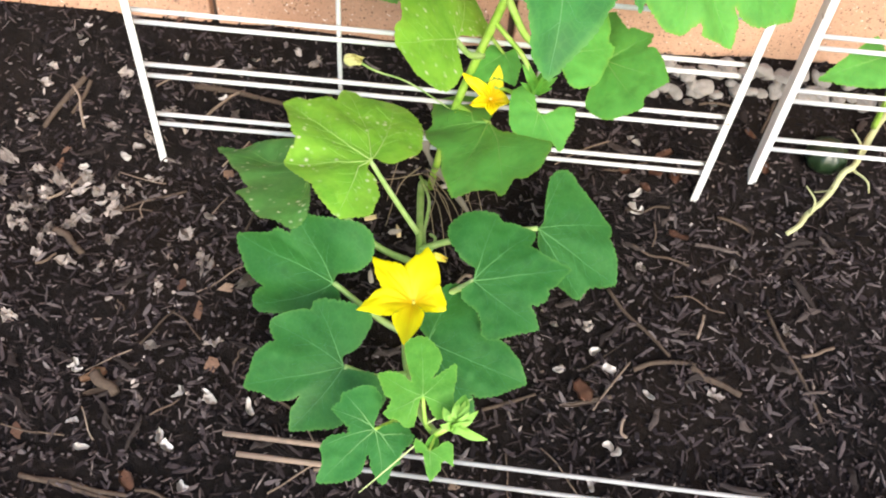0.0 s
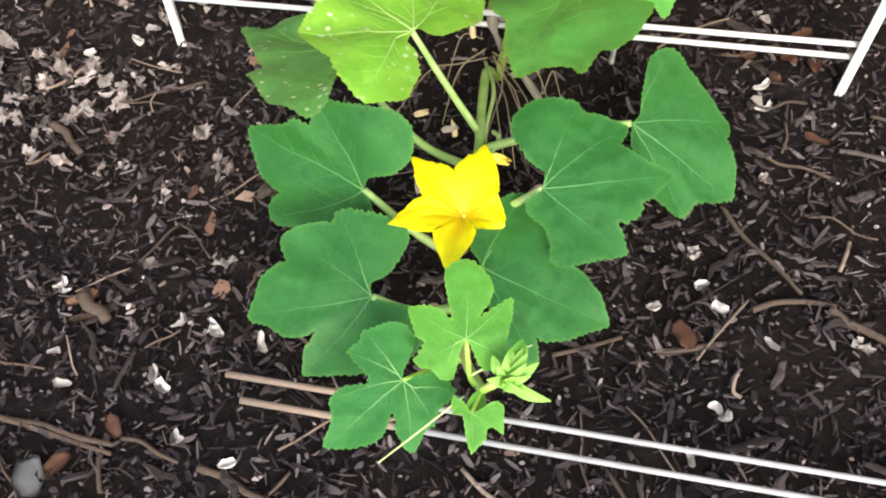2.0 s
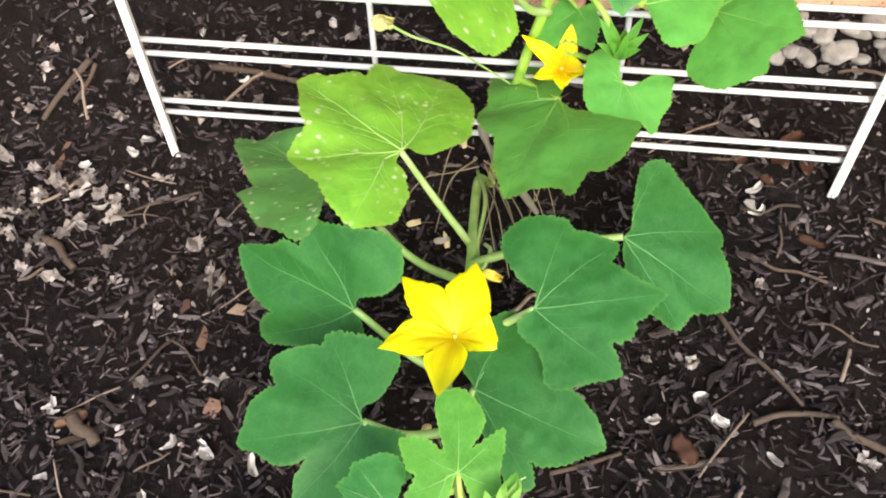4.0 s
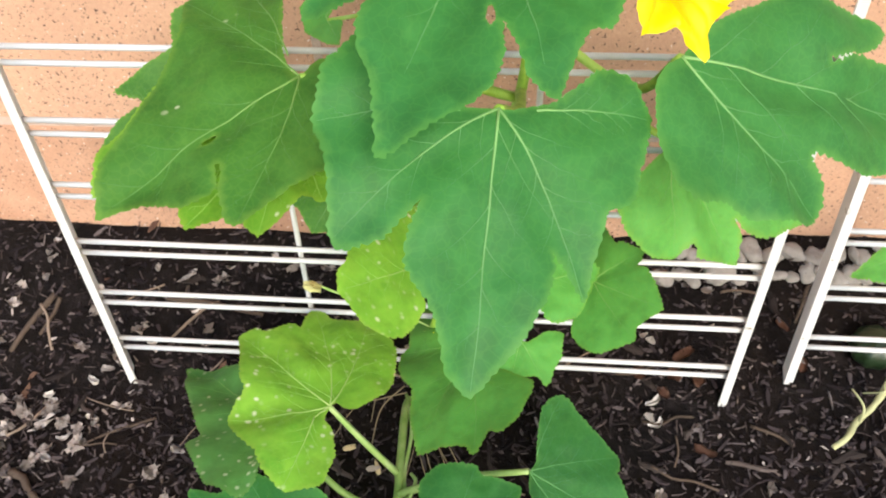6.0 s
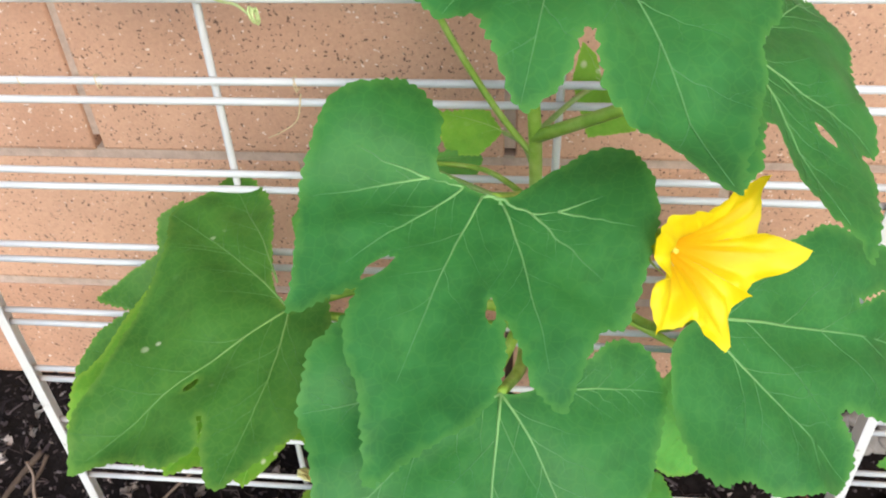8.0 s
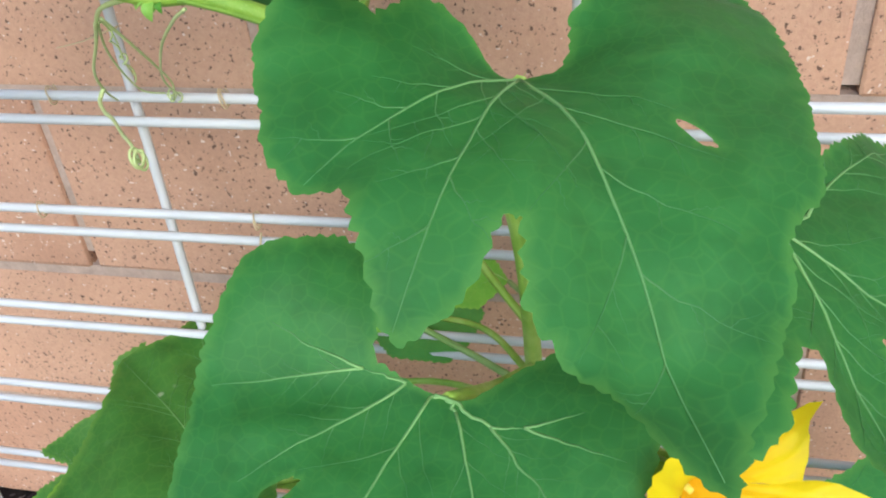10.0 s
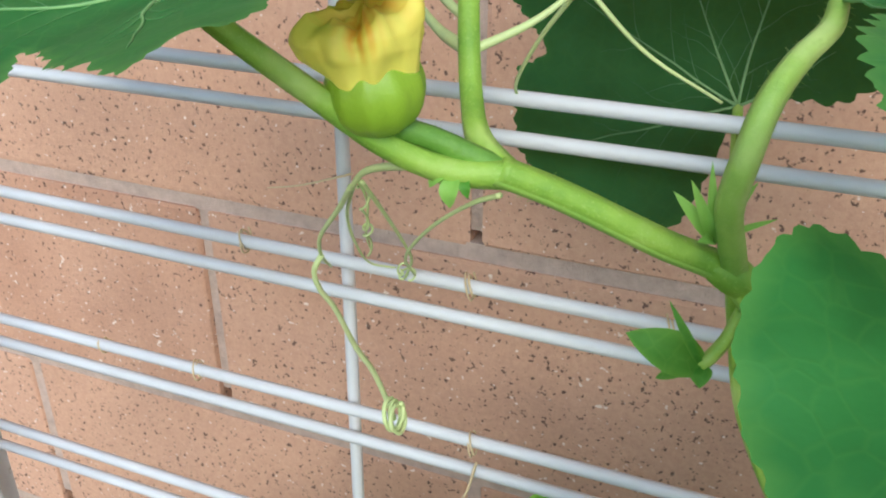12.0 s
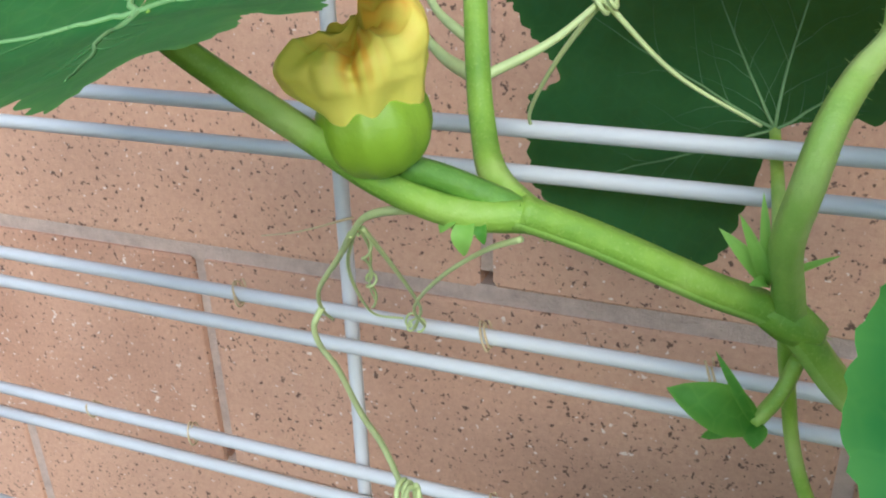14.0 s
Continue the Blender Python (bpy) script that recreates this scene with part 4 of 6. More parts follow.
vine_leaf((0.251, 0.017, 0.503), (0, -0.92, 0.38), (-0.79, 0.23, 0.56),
          [(-114, 26), (-105, 35), (-80, 41), (-67, 47), (-54, 50), (-33, 52), (-31, 47), (-27, 45), (-20, 54), (-17, 60), (-13, 68), (-8, 77), (-5, 77), (-2, 69), (3, 59), (3, 53), (4, 47), (6, 41), (11, 38), (11, 43), (10, 49), (11, 54), (17, 55), (29, 52), (48, 45), (65, 44), (82, 45), (99, 41), (112, 34), (127, 27), (134, 20), (130, 13), (116, 4)], mat=DARK, label='green leaf behind the trellis wires, coloured as if in shade', ribs_at=[(0, 0, 25, 36), (25, 36, 24, 48), (0, 0, 62, 44), (0, 0, -9, 46), (0, 0, -58, 44), (0, 0, 105, 22)], stalk=[(0.254, -0.008, 0.495), (0.256, -0.03, 0.489)], stalk_r=0.0014)
vine_leaf((0.184, -0.066, 0.305), (-0.01, -0.25, 0.97), (-0.69, -0.7, -0.18),
          [(-116, 13), (-103, 32), (-92, 48), (-75, 55), (-66, 48), (-57, 58), (-44, 66), (-31, 56), (-14, 72), (-4, 64), (4, 72), (14, 79), (19, 97), (33, 91), (41, 79), (52, 76), (63, 73), (79, 75), (84, 87), (90, 100), (95, 94), (98, 82), (99, 51), (104, 14)], mat=PALE, label='yellow-green ageing leaf under a darker one', stalk=[(0.225, -0.045, 0.30), (0.296, -0.025, 0.285)], stalk_r=0.0016)
vine_leaf((0.12, -0.037, 0.292), (0, -0.75, 0.66), (-0.73, -0.45, -0.52),
          [(-78, 27), (-39, 43), (-12, 58), (0, 69), (13, 53), (29, 35), (54, 17), (54, 38), (87, 28), (126, 32), (126, 44), (127, 51), (139, 60)], mat=AGING, label='mottled yellowing leaf behind the trellis', stalk=[(0.20, -0.02, 0.28), (0.29, -0.022, 0.265)])
vine_leaf((0.196, -0.028, 0.233), (0, -0.75, 0.66), (-0.45, -0.55, -0.65),
          [(-150, 8), (-128, 20), (-88, 27), (-60, 22), (-40, 29), (-12, 27), (0, 31), (30, 26), (42, 29), (75, 24), (110, 14)], mat=AGING, stalk=[(0.25, -0.02, 0.21), (0.275, -0.019, 0.21)], stalk_r=0.0012)
vine_leaf((0.201, -0.016, 0.333), (0, -0.75, 0.66), (-0.86, -0.33, -0.38),
          [(-150, 8), (-87, 14), (-61, 12), (0, 13), (53, 16), (86, 17), (119, 14), (146, 14)], mat=MID, stalk=[(0.26, -0.01, 0.34), (0.302, -0.03, 0.35)], stalk_r=0.0012)
vine_leaf((0.287, 0.019, 0.369), (0, -0.75, 0.66), (-1, -0.01, -0.02),
          [(-45, 9), (-45, 16), (-23, 28), (0, 31), (17, 34), (24, 25), (38, 18), (55, 12)], mat=YELLOW, stalk=[(0.297, 0.0, 0.375), (0.303, -0.03, 0.38)], stalk_r=0.0012)
vine_leaf((0.25, 0.009, 0.358), (0, -0.75, 0.66), (-0.93, -0.24, -0.28),
          [(-186, 13), (-165, 28), (-140, 26), (-107, 24), (-44, 20), (0, 20), (39, 29), (47, 26), (54, 14)], mat=MID, stalk=[(0.28, 0.0, 0.36), (0.303, -0.03, 0.365)], stalk_r=0.0012)
vine_leaf((0.23, 0, 0.372), (0, -0.75, 0.66), (-0.72, 0.46, 0.52),
          [(-294, 14), (-234, 15), (-189, 20), (-112, 21), (-63, 24), (-21, 23), (0, 24), (8, 21)], mat=YELLOW, stalk=[(0.27, -0.01, 0.36), (0.302, -0.03, 0.36)], stalk_r=0.0012)
vine_leaf((0.332, 0.025, 0.393), (0, -0.75, 0.66), (-0.23, -0.64, -0.73),
          [(-167, 21), (-103, 17), (-49, 27), (0, 26), (77, 14), (140, 21), (152, 13)], mat=YELLOW, stalk=[(0.32, 0.0, 0.40), (0.302, -0.03, 0.40)], stalk_r=0.0012)
vine_leaf((0.278, -0.002, 0.147), (0, -0.35, 0.94), (-0.77, -0.6, -0.22),
          [(-168, 9), (-105, 16), (-72, 27), (-40, 22), (-23, 29), (0, 30), (30, 17), (79, 12)], mat=MID, stalk=[(0.268, -0.010, 0.165)], stalk_r=0.0012)

# ---- flowers ----
stamen_mat = plain("stamen", (0.72, 0.62, 0.10), 0.6, 0.2, 200, 0.2)


def flower(base, normal, tip, tips, depth, owner=None, label="open yellow squash flower", bay=0.5, mat=None, crumple=1.0):
    """Five pointed petals joined into a funnel; tips: turn (degrees) and reach (mm) of each petal;
    bay: how far the bays between the petals reach, as a share of the longest petal, one for all or one after each petal."""
    m = facing(base, normal, tip)
    n = len(tips)
    size = max(r for _, r in tips) / 1000
    bm = bmesh.new()
    tube(bm, [Vector((0, 0, -depth * 1.3)), Vector((0, 0, -depth * 1.15)), Vector((0, 0, -depth * 0.98))], lambda t: 0.003 + 0.0015 * t, 10, 0.08)
    for k in range(5):
        a = 2 * math.pi * k / 5
        d = Vector((math.cos(a), math.sin(a), 0))
        tube(bm, [d * 0.005 + Vector((0, 0, -depth)), d * 0.010 + Vector((0, 0, -depth * 0.7)), d * 0.013 + Vector((0, 0, -depth * 0.35))], lambda t: 0.0008 * (1.1 - t), 5)
    top = hung("flower", bm, stalk_mat, owner or plant, label, m=m)
    for k in range(n):
        a0, r0 = tips[k]
        prev, nxt = tips[k - 1][0] - (360 if k == 0 else 0), tips[(k + 1) % n][0] + (360 if k == n - 1 else 0)
        lo, hi = (prev + a0) / 2, (nxt + a0) / 2
        bays = bay if isinstance(bay, tuple) else (bay,) * n
        before, after = bays[k - 1] * size, bays[k] * size
        bm = bmesh.new()
        rim, rows = [], []
        for j in range(21):
            u = -1 + 2 * j / 20
            th = radians(a0 + (hi - a0) * u if u > 0 else a0 + (a0 - lo) * u)
            br = after if u > 0 else before
            edge = br + (r0 / 1000 - br) * (0.62 * (1 - abs(u)) ** 0.9 + 0.38 * (1 - abs(u)) ** 3)
            edge *= 1 + 0.05 * noise.noise((k * 7 + u * 6, 3, base[0] * 30))
            col = []
            for i in range(12):
                f = i / 11
                q = 0.0012 + (edge - 0.0012) * f
                z = -depth * math.exp(-q / (0.30 * size)) + 0.10 * q * math.sin(f * 2.0) - 0.0016 * (1 - abs(u)) * f
                z += crumple * 0.0055 * noise.noise((u * 2.4 + k * 3, f * 3, base[0] * 40)) * f + 0.0012 * noise.noise((u * 6 + k * 3, f * 7, base[0] * 40)) * f + crumple * 0.0035 * abs(u) ** 3 * f * f - 0.0011 * math.exp(-((u / 0.10) ** 2)) * f * (1 - f) - 0.06 * edge * f ** 4
                col.append(bm.verts.new((math.sin(th) * q, math.cos(th) * q, z)))
                rim.append(max(0.0, min(1.0, (f - 0.12) * 1.7)) * (1 - 0.7 * math.exp(-((u / 0.07) ** 2)) * (1 - f)) * (1 - 0.7 * max(0.0, noise.noise((u * 9, k * 5, 2))) * (1 - 0.7 * f)))
            rows.append(col)
        for p, q in zip(rows, rows[1:]):
            for i in range(11):
                bm.faces.new((p[i], q[i], q[i + 1], p[i + 1]))
        petal = part("petal", bm, mat or PETAL, top)
        add_rim(petal, rim)
    bm = bmesh.new()
    tube(bm, [Vector((0, 0, -depth * 0.95)), Vector((0, 0, -depth * 0.8)), Vector((0.0003, 0, -depth * 0.66))], lambda t: 0.0011 - 0.0004 * abs(t - 0.4), 8, 0.06)
    part("stamen", bm, stamen_mat, top, "pale stamen column in the throat")
    return top


flower((0.231, -0.185, 0.087), (0.04, -0.05, 0.99), (0.13, -0.99, 0.02), [(-165, 41), (-63, 23), (12, 40), (72, 40), (137, 41)], 0.013, bay=(0.44, 0.34, 0.56, 0.53, 0.57), crumple=0.3)
flower((0.362, -0.12, 0.41), (0.51, -0.79, 0.34), (0.86, 0.48, -0.17), [(-143, 29), (-55, 34), (0, 38), (80, 31), (141, 30)], 0.032, bay=0.48, mat=PETAL_DEEP)
stem("flower_stalk", [(0.232, -0.182, 0.058), (0.230, -0.184, 0.050), (0.228, -0.186, 0.046)], 0.0022, stalk_mat)
stem("flower_stalk", [(0.340, -0.092, 0.400), (0.328, -0.070, 0.375), (0.314, -0.045, 0.355), (0.302, -0.030, 0.35)], 0.0017, stalk_mat, hairs=60)

# a half-hidden flower by the stem, a wilted one and a bud cluster low on the vine
flower((0.272, -0.034, 0.132), (0.05, -0.70, 0.72), (0.3, 0.65, 0.68), [(-132, 18), (-75, 29), (-10, 24), (80, 14), (158, 13)], 0.014, label="half-open yellow flower between leaves", bay=0.30, mat=PETAL_DEEP, crumple=0.5)
flower((0.246, -0.030, 0.098), (-0.3, -0.8, 0.5), (0, 0, 1), [(-72, 8), (0, 12), (72, 10), (144, 8), (216, 8)], 0.008, label="small closing yellow flower")


def crumpled(name, at, r, h, mat, owner=None, label="", seed=1.0, lean=(0, 0, 1), open_top=0.8):
    """A limp cup of a petal tube, pleated and torn at its mouth."""
    m = facing(at, lean, (0.3, 1, 0.1))
    bm = bmesh.new()
    rim, rings = [], []
    for j in range(13):
        f = j / 12
        ring = []
        for k in range(48):
            a = 2 * math.pi * k / 48
            w = r * (0.62 + 0.75 * math.sin(min(1.0, f * 1.15) * 2.2) ** 0.8 * 0.55) * (1 + 0.10 * math.sin(5 * a + seed) * f + 0.05 * math.sin(15 * a + 3 * f))
            w *= (open_top + (1 - open_top) * (1 - f)) * (1 + 0.45 * f * noise.noise((math.cos(a) * 2.2 + seed, math.sin(a) * 2.2, f * 2)))
            top = h * f * (1 + 0.22 * f * math.sin(2 * a + seed * 2) + 0.10 * f * math.sin(7 * a))
            bent = 0.35 * h * f * f * noise.noise((seed, f, 4)) + 0.25 * h * f * f
            ring.append(bm.verts.new((w * math.cos(a) + bent, w * math.sin(a) * 0.75, top + 0.25 * h * f * noise.noise((math.cos(a) * 3, math.sin(a) * 3, seed + 2)))))
            rim.append(max(0.0, min(0.4, (f - 0.6) + 0.2 * math.sin(2 * a + seed) * f)))
        rings.append(ring)
    inner = []
    for k in range(48):
        v = rings[-1][k].co
        inner.append(bm.verts.new((v.x * 0.15, v.y * 0.15, v.z * 0.85)))
        rim.append(0.4)
    rings.append(inner)
    for p, q in zip(rings, rings[1:]):
        for k in range(48):
            bm.faces.new((p[k], p[(k + 1) % 48], q[(k + 1) % 48], q[k]))
    ob = hung(name, bm, mat, owner or plant, label, m=m)
    add_rim(ob, rim)
    return ob


# the young fruit with its withering flower
bm = bmesh.new()
rings = []
for j in range(17):
    f = j / 16
    z, w = -math.cos(math.pi * f), math.sin(math.pi * f)
    rings.append([bm.verts.new((0.0081 * w * (1 + 0.025 * math.cos(10 * 2 * math.pi * k / 60)) * math.cos(2 * math.pi * k / 60), 0.0081 * w * (1 + 0.025 * math.cos(10 * 2 * math.pi * k / 60)) * math.sin(2 * math.pi * k / 60), 0.0078 * z)) for k in range(60)])
for p, q in zip(rings, rings[1:]):
    for k in range(60):
        bm.faces.new((p[k], p[(k + 1) % 60], q[(k + 1) % 60], q[k]))
bmesh.ops.remove_doubles(bm, verts=bm.verts, dist=1e-5)
fruit = hung("young_fruit", bm, ovary_mat, plant, "round green baby squash", m=facing((0.2006, -0.060, 0.5231), (-0.10, -0.15, 0.97), (0, 1, 0)))


def withered_flower(at, lean):
    """A limp, pleated petal cup: a low swollen lobe in front, a tall ruffled one behind, its folded-in mouth orange."""
    bm = bmesh.new()
    rim, rings = [], []
    outside = ((0.0, 0.0062), (0.15, 0.0074), (0.4, 0.0091), (0.65, 0.0097), (0.85, 0.0092), (1.0, 0.0082))

    def near(a, at, wide):
        return math.exp(-((((a - at + math.pi) % (2 * math.pi) - math.pi) / wide) ** 2))

    for j in range(24):
        f = min(1.0, j / 16)
        g = max(0.0, (j - 16) / 7)
        ring = []
        for k in range(120):
            a = 2 * math.pi * k / 120
            w = float(np.interp(f, [p for p, _ in outside], [p for _, p in outside]))
            fold = near(a, -1.30, 0.20)
            swollen = near(a, -2.35, 0.60)
            ruffle = 0.10 * f * math.sin(9 * a + 2.0) * near(a, 0.6, 1.2)
            pleat = 0.05 * math.cos(5 * a + 0.6) * (0.3 + f) + 0.012 * math.sin(23 * a + 3 * f + 4 * noise.noise((a * 2, f, 3))) * (0.3 + f) + 0.10 * noise.noise((math.cos(a) * 2, math.sin(a) * 2, f * 3))
            w *= (1 + pleat + ruffle - 0.30 * fold * min(1.0, f * 1.7) + 0.16 * swollen * math.sin(math.pi * f)) * (1 - 0.25 * g - 0.55 * g * g)
            lip = 0.80 + 0.10 * swollen - 0.16 * fold + 0.50 * near(a, 0.55, 0.75) + 0.10 * near(a, 2.2, 0.6) + 0.05 * math.sin(7 * a) + 0.08 * noise.noise((math.cos(a) * 5, math.sin(a) * 5, 8))
            z = 0.0106 * f * (1 + (lip - 1) * f) + 0.0003 * math.sin(math.pi * g) + 0.0030 * g * noise.noise((math.cos(a) * 3.5, math.sin(a) * 3.5, g * 4))
            if f < 0.25:
                z -= 0.0045 * (0.25 - f) / 0.25 * max(near(a, -1.5, 0.45), near(a, 0.2, 0.5), near(a, 2.6, 0.6))
            ring.append(bm.verts.new((w * math.cos(a), w * math.sin(a), z)))
            streak = near(a, -1.15, 0.30) * max(0.0, f - 0.25) * (1.0 + 0.8 * math.sin(31 * a)) + 0.7 * near(a, 0.3, 0.8) * max(0.0, f - 0.55) * (1 + 0.5 * math.sin(19 * a))
            rim.append(max(0.0, min(1.0, 1.2 * streak + min(1.0, 2 * g) * (0.45 + 0.5 * noise.noise((math.cos(a) * 4, math.sin(a) * 4, g * 5))))))
        rings.append(ring)
    for p, q in zip(rings, rings[1:]):
        for k in range(120):
            bm.faces.new((p[k], p[(k + 1) % 120], q[(k + 1) % 120], q[k]))
    bm.faces.new(rings[-1])
    ob = hung("withered_flower", bm, WILTED, plant, "withered pale yellow and orange flower on the fruit", m=facing(at, lean, (0.0, 1, 0.1)))
    add_rim(ob, rim)


withered_flower((0.2004, -0.0606, 0.5261), (-0.14, -0.04, 0.98))
stem("fruit_stalk", [(0.2035, -0.058, 0.5165), (0.209, -0.054, 0.5135), (0.218, -0.050, 0.5085)], lambda t: 0.0017 + 0.0003 * t, deep_stalk, hairs=40, ridge=0.14)
crumpled("wilted_flower", (0.166, -0.022, 0.142), 0.0058, 0.017, FADED, None, "wilted pale flower hanging low on the vine", 0.4, (0.1, -0.5, 0.8), 0.5)


# ---- tendrils and shoots ----
def tendril(points, r=0.0006, mat=None, name="tendril"):
    return stem(name, points, lambda t: r * (1.1 - 0.5 * t), mat or tendril_mat, ridge=0, sides=6, steps=10)


def coil(a, b, turns, r, wide):
    """Places along a spring from a to b."""
    a, b = Vector(a), Vector(b)
    d = (b - a).normalized()
    u = d.orthogonal().normalized()
    v = d.cross(u)
    n = turns * 8
    line = []
    for k in range(n + 1):
        f = k / n
        grow = wide * (0.95 + 0.75 * noise.noise((a.x * 900 + f * turns * 0.9, wide * 4000, 1)))
        slip = 0.9 / turns * noise.noise((f * turns * 0.8, a.z * 700, 3))
        c = a.lerp(b, f + slip * math.sin(math.pi * f))
        stray = (u * noise.noise((f * 4, a.x * 300, 5)) + v * noise.noise((f * 4, a.x * 300, 9))) * wide * 0.9
        line.append(c + stray + (u * math.cos(2 * math.pi * k / 8) + v * math.sin(2 * math.pi * k / 8)) * grow)
    return line


tendril([(0.205, -0.029, 0.522), (0.215, -0.022, 0.527), (0.222, -0.015, 0.533)], 0.0009)
tendril([(0.222, -0.015, 0.533), (0.213, -0.011, 0.521), (0.206, -0.0035, 0.509), (0.206, 0.002, 0.503)], 0.0005)
tendril([(0.222, -0.015, 0.533), (0.234, -0.010, 0.520), (0.249, -0.004, 0.510)], 0.0005)
stem("tendril", coil((0.221, -0.015, 0.532), (0.230, -0.013, 0.5365), 4, 0.0004, 0.0016), 0.00045, tendril_mat, ridge=0, sides=5, steps=3)
stem("tendril", coil((0.230, -0.012, 0.536), (0.246, -0.008, 0.545), 9, 0.0004, 0.0009), 0.0004, tendril_mat, ridge=0, sides=5, steps=3)
tendril([(0.2110, -0.0530, 0.5083), (0.2017, -0.0510, 0.5068), (0.1923, -0.0480, 0.5034), (0.1872, -0.0450, 0.4982)], 0.0009)
tendril([(0.1872, -0.0450, 0.4982), (0.1803, -0.0380, 0.4896), (0.1692, -0.0280, 0.4762), (0.1634, -0.0180, 0.4652), (0.1598, -0.0080, 0.4569)], 0.0006)
tendril([(0.1886, -0.0460, 0.4998), (0.1787, -0.0320, 0.4852), (0.1739, -0.0200, 0.4717), (0.1721, -0.0100, 0.4615), (0.1762, -0.0040, 0.4579)], 0.0004)
tendril([(0.1900, -0.0460, 0.5000), (0.1890, -0.0360, 0.4898), (0.1863, -0.0200, 0.4741), (0.1834, -0.0100, 0.4643), (0.1791, -0.0050, 0.4561)], 0.0005)
tendril([(0.2193, -0.0520, 0.5046), (0.2119, -0.0470, 0.4995), (0.1994, -0.0360, 0.4875), (0.1856, -0.0180, 0.4697), (0.1825, -0.0060, 0.4580)], 0.0005)
tendril([(0.1891, -0.0460, 0.5003), (0.1868, -0.0380, 0.4917), (0.1809, -0.0280, 0.4791), (0.1786, -0.0220, 0.4724)], 0.0003)
tendril([(0.1640, -0.0190, 0.4666), (0.1633, -0.0220, 0.4633), (0.1682, -0.0280, 0.4626), (0.1777, -0.0380, 0.4653), (0.1917, -0.0550, 0.4694), (0.2019, -0.0670, 0.4736), (0.2103, -0.0770, 0.4740), (0.2110, -0.0790, 0.4755)], 0.0007)
stem("tendril", coil((0.2110, -0.0790, 0.4755), (0.2128, -0.0790, 0.4760), 3, 0.0005, 0.0024), 0.0004, tendril_mat, ridge=0, sides=5, steps=3)
stem("tendril", coil((0.1779, -0.0060, 0.4586), (0.1793, 0.0000, 0.4539), 3, 0.0004, 0.0014), 0.0003, tendril_mat, ridge=0, sides=5, steps=3)
stem("tendril", coil((0.1899, -0.0460, 0.4991), (0.1775, -0.0200, 0.4697), 4, 0.0004, 0.0008), 0.0003, tendril_mat, ridge=0, sides=5, steps=3)
tendril([(0.163, 0.0, 0.48), (0.150, -0.003, 0.476), (0.140, -0.004, 0.474)], 0.0003, straw_mat, "dry_tendril")
tendril([(0.204, -0.028, 0.522), (0.195, -0.020, 0.523), (0.185, -0.012, 0.528)], 0.0014)
tendril([(0.203, -0.026, 0.527), (0.193, -0.018, 0.531), (0.187, -0.012, 0.538)], 0.001)
tendril([(0.245, -0.285, 0.078), (0.230, -0.300, 0.074), (0.212, -0.318, 0.070)], 0.0005)
tendril([(0.247, -0.277, 0.083), (0.262, -0.268, 0.088), (0.272, -0.262, 0.090)], 0.0005)
tendril([(0.166, -0.022, 0.148), (0.185, -0.020, 0.135), (0.21, -0.018, 0.125), (0.243, -0.015, 0.10)], 0.0009, pale_stalk)
for x, z in ((0.105, 0.4045), (0.195, 0.4545), (0.196, 0.4045), (0.128, 0.4545), (0.068, 0.4045), (0.245, 0.4545)):
    stem("dry_tendril", coil((x - 0.0008, 0, z), (x + 0.0009, 0.0004, z + 0.0004), 2, 0.0003, 0.0026), 0.0003, straw_mat, ridge=0, sides=5, steps=3)
tendril([(0.199, -0.004, 0.402), (0.196, -0.006, 0.390), (0.188, -0.005, 0.383), (0.180, -0.003, 0.378)], 0.0004, straw_mat, "dry_tendril")


def shoot(at, to, wide, mat=None, curl=0.15):
    """A narrow young leaf or bract from at to its point."""
    a, b = Vector(at), Vector(to)
    d = b - a
    side = d.cross(Vector((0, -0.8, 0.6))).normalized()
    up = side.cross(d).normalized()
    bm = bmesh.new()
    rows, rim = [], []
    for i in range(9):
        t = i / 8
        w = wide * math.sin(math.pi * min(1, 0.12 + t * 0.88)) ** 0.8
        c = a.lerp(b, t) + up * curl * d.length * math.sin(math.pi * t)
        rows.append([bm.verts.new(c + side * w * s + up * w * 0.35 * abs(s)) for s in (-1, -0.5, 0, 0.5, 1)])
        rim += [0.4, 0, 0, 0, 0.4]
    for p, q in zip(rows, rows[1:]):
        for k in range(4):
            bm.faces.new((p[k], p[k + 1], q[k + 1], q[k]))
    ob = hung("young_shoot", bm, mat or LIGHT, plant)
    add_rim(ob, rim)
    return ob


for to, w in (((0.244, -0.040, 0.507), 0.0014), ((0.2475, -0.042, 0.511), 0.0012), ((0.251, -0.040, 0.515), 0.0010), ((0.2605, -0.038, 0.511), 0.0012), ((0.2655, -0.036, 0.5025), 0.0007), ((0.2505, -0.044, 0.498), 0.0012), ((0.2585, -0.042, 0.5165), 0.0009)):
    shoot((0.2535, -0.0375, 0.4955), Vector((0.2535, -0.0375, 0.4955)).lerp(Vector(to), 0.8), w * 0.9, YOUNG)
for to, w in (((0.240, -0.036, 0.473), 0.0042), ((0.247, -0.033, 0.480), 0.0010), ((0.246, -0.030, 0.460), 0.0012), ((0.255, -0.036, 0.464), 0.0022)):
    shoot((0.2545, -0.032, 0.4665), to, w)
stem("stem", [(0.2545, -0.032, 0.4665), (0.258, -0.030, 0.472), (0.260, -0.028, 0.478)], 0.0012, stalk_mat)
stem("stem", [(0.257, -0.028, 0.486), (0.259, -0.022, 0.470), (0.265, -0.02, 0.445), (0.285, -0.024, 0.41), (0.302, -0.031, 0.39)], 0.0012, stalk_mat)
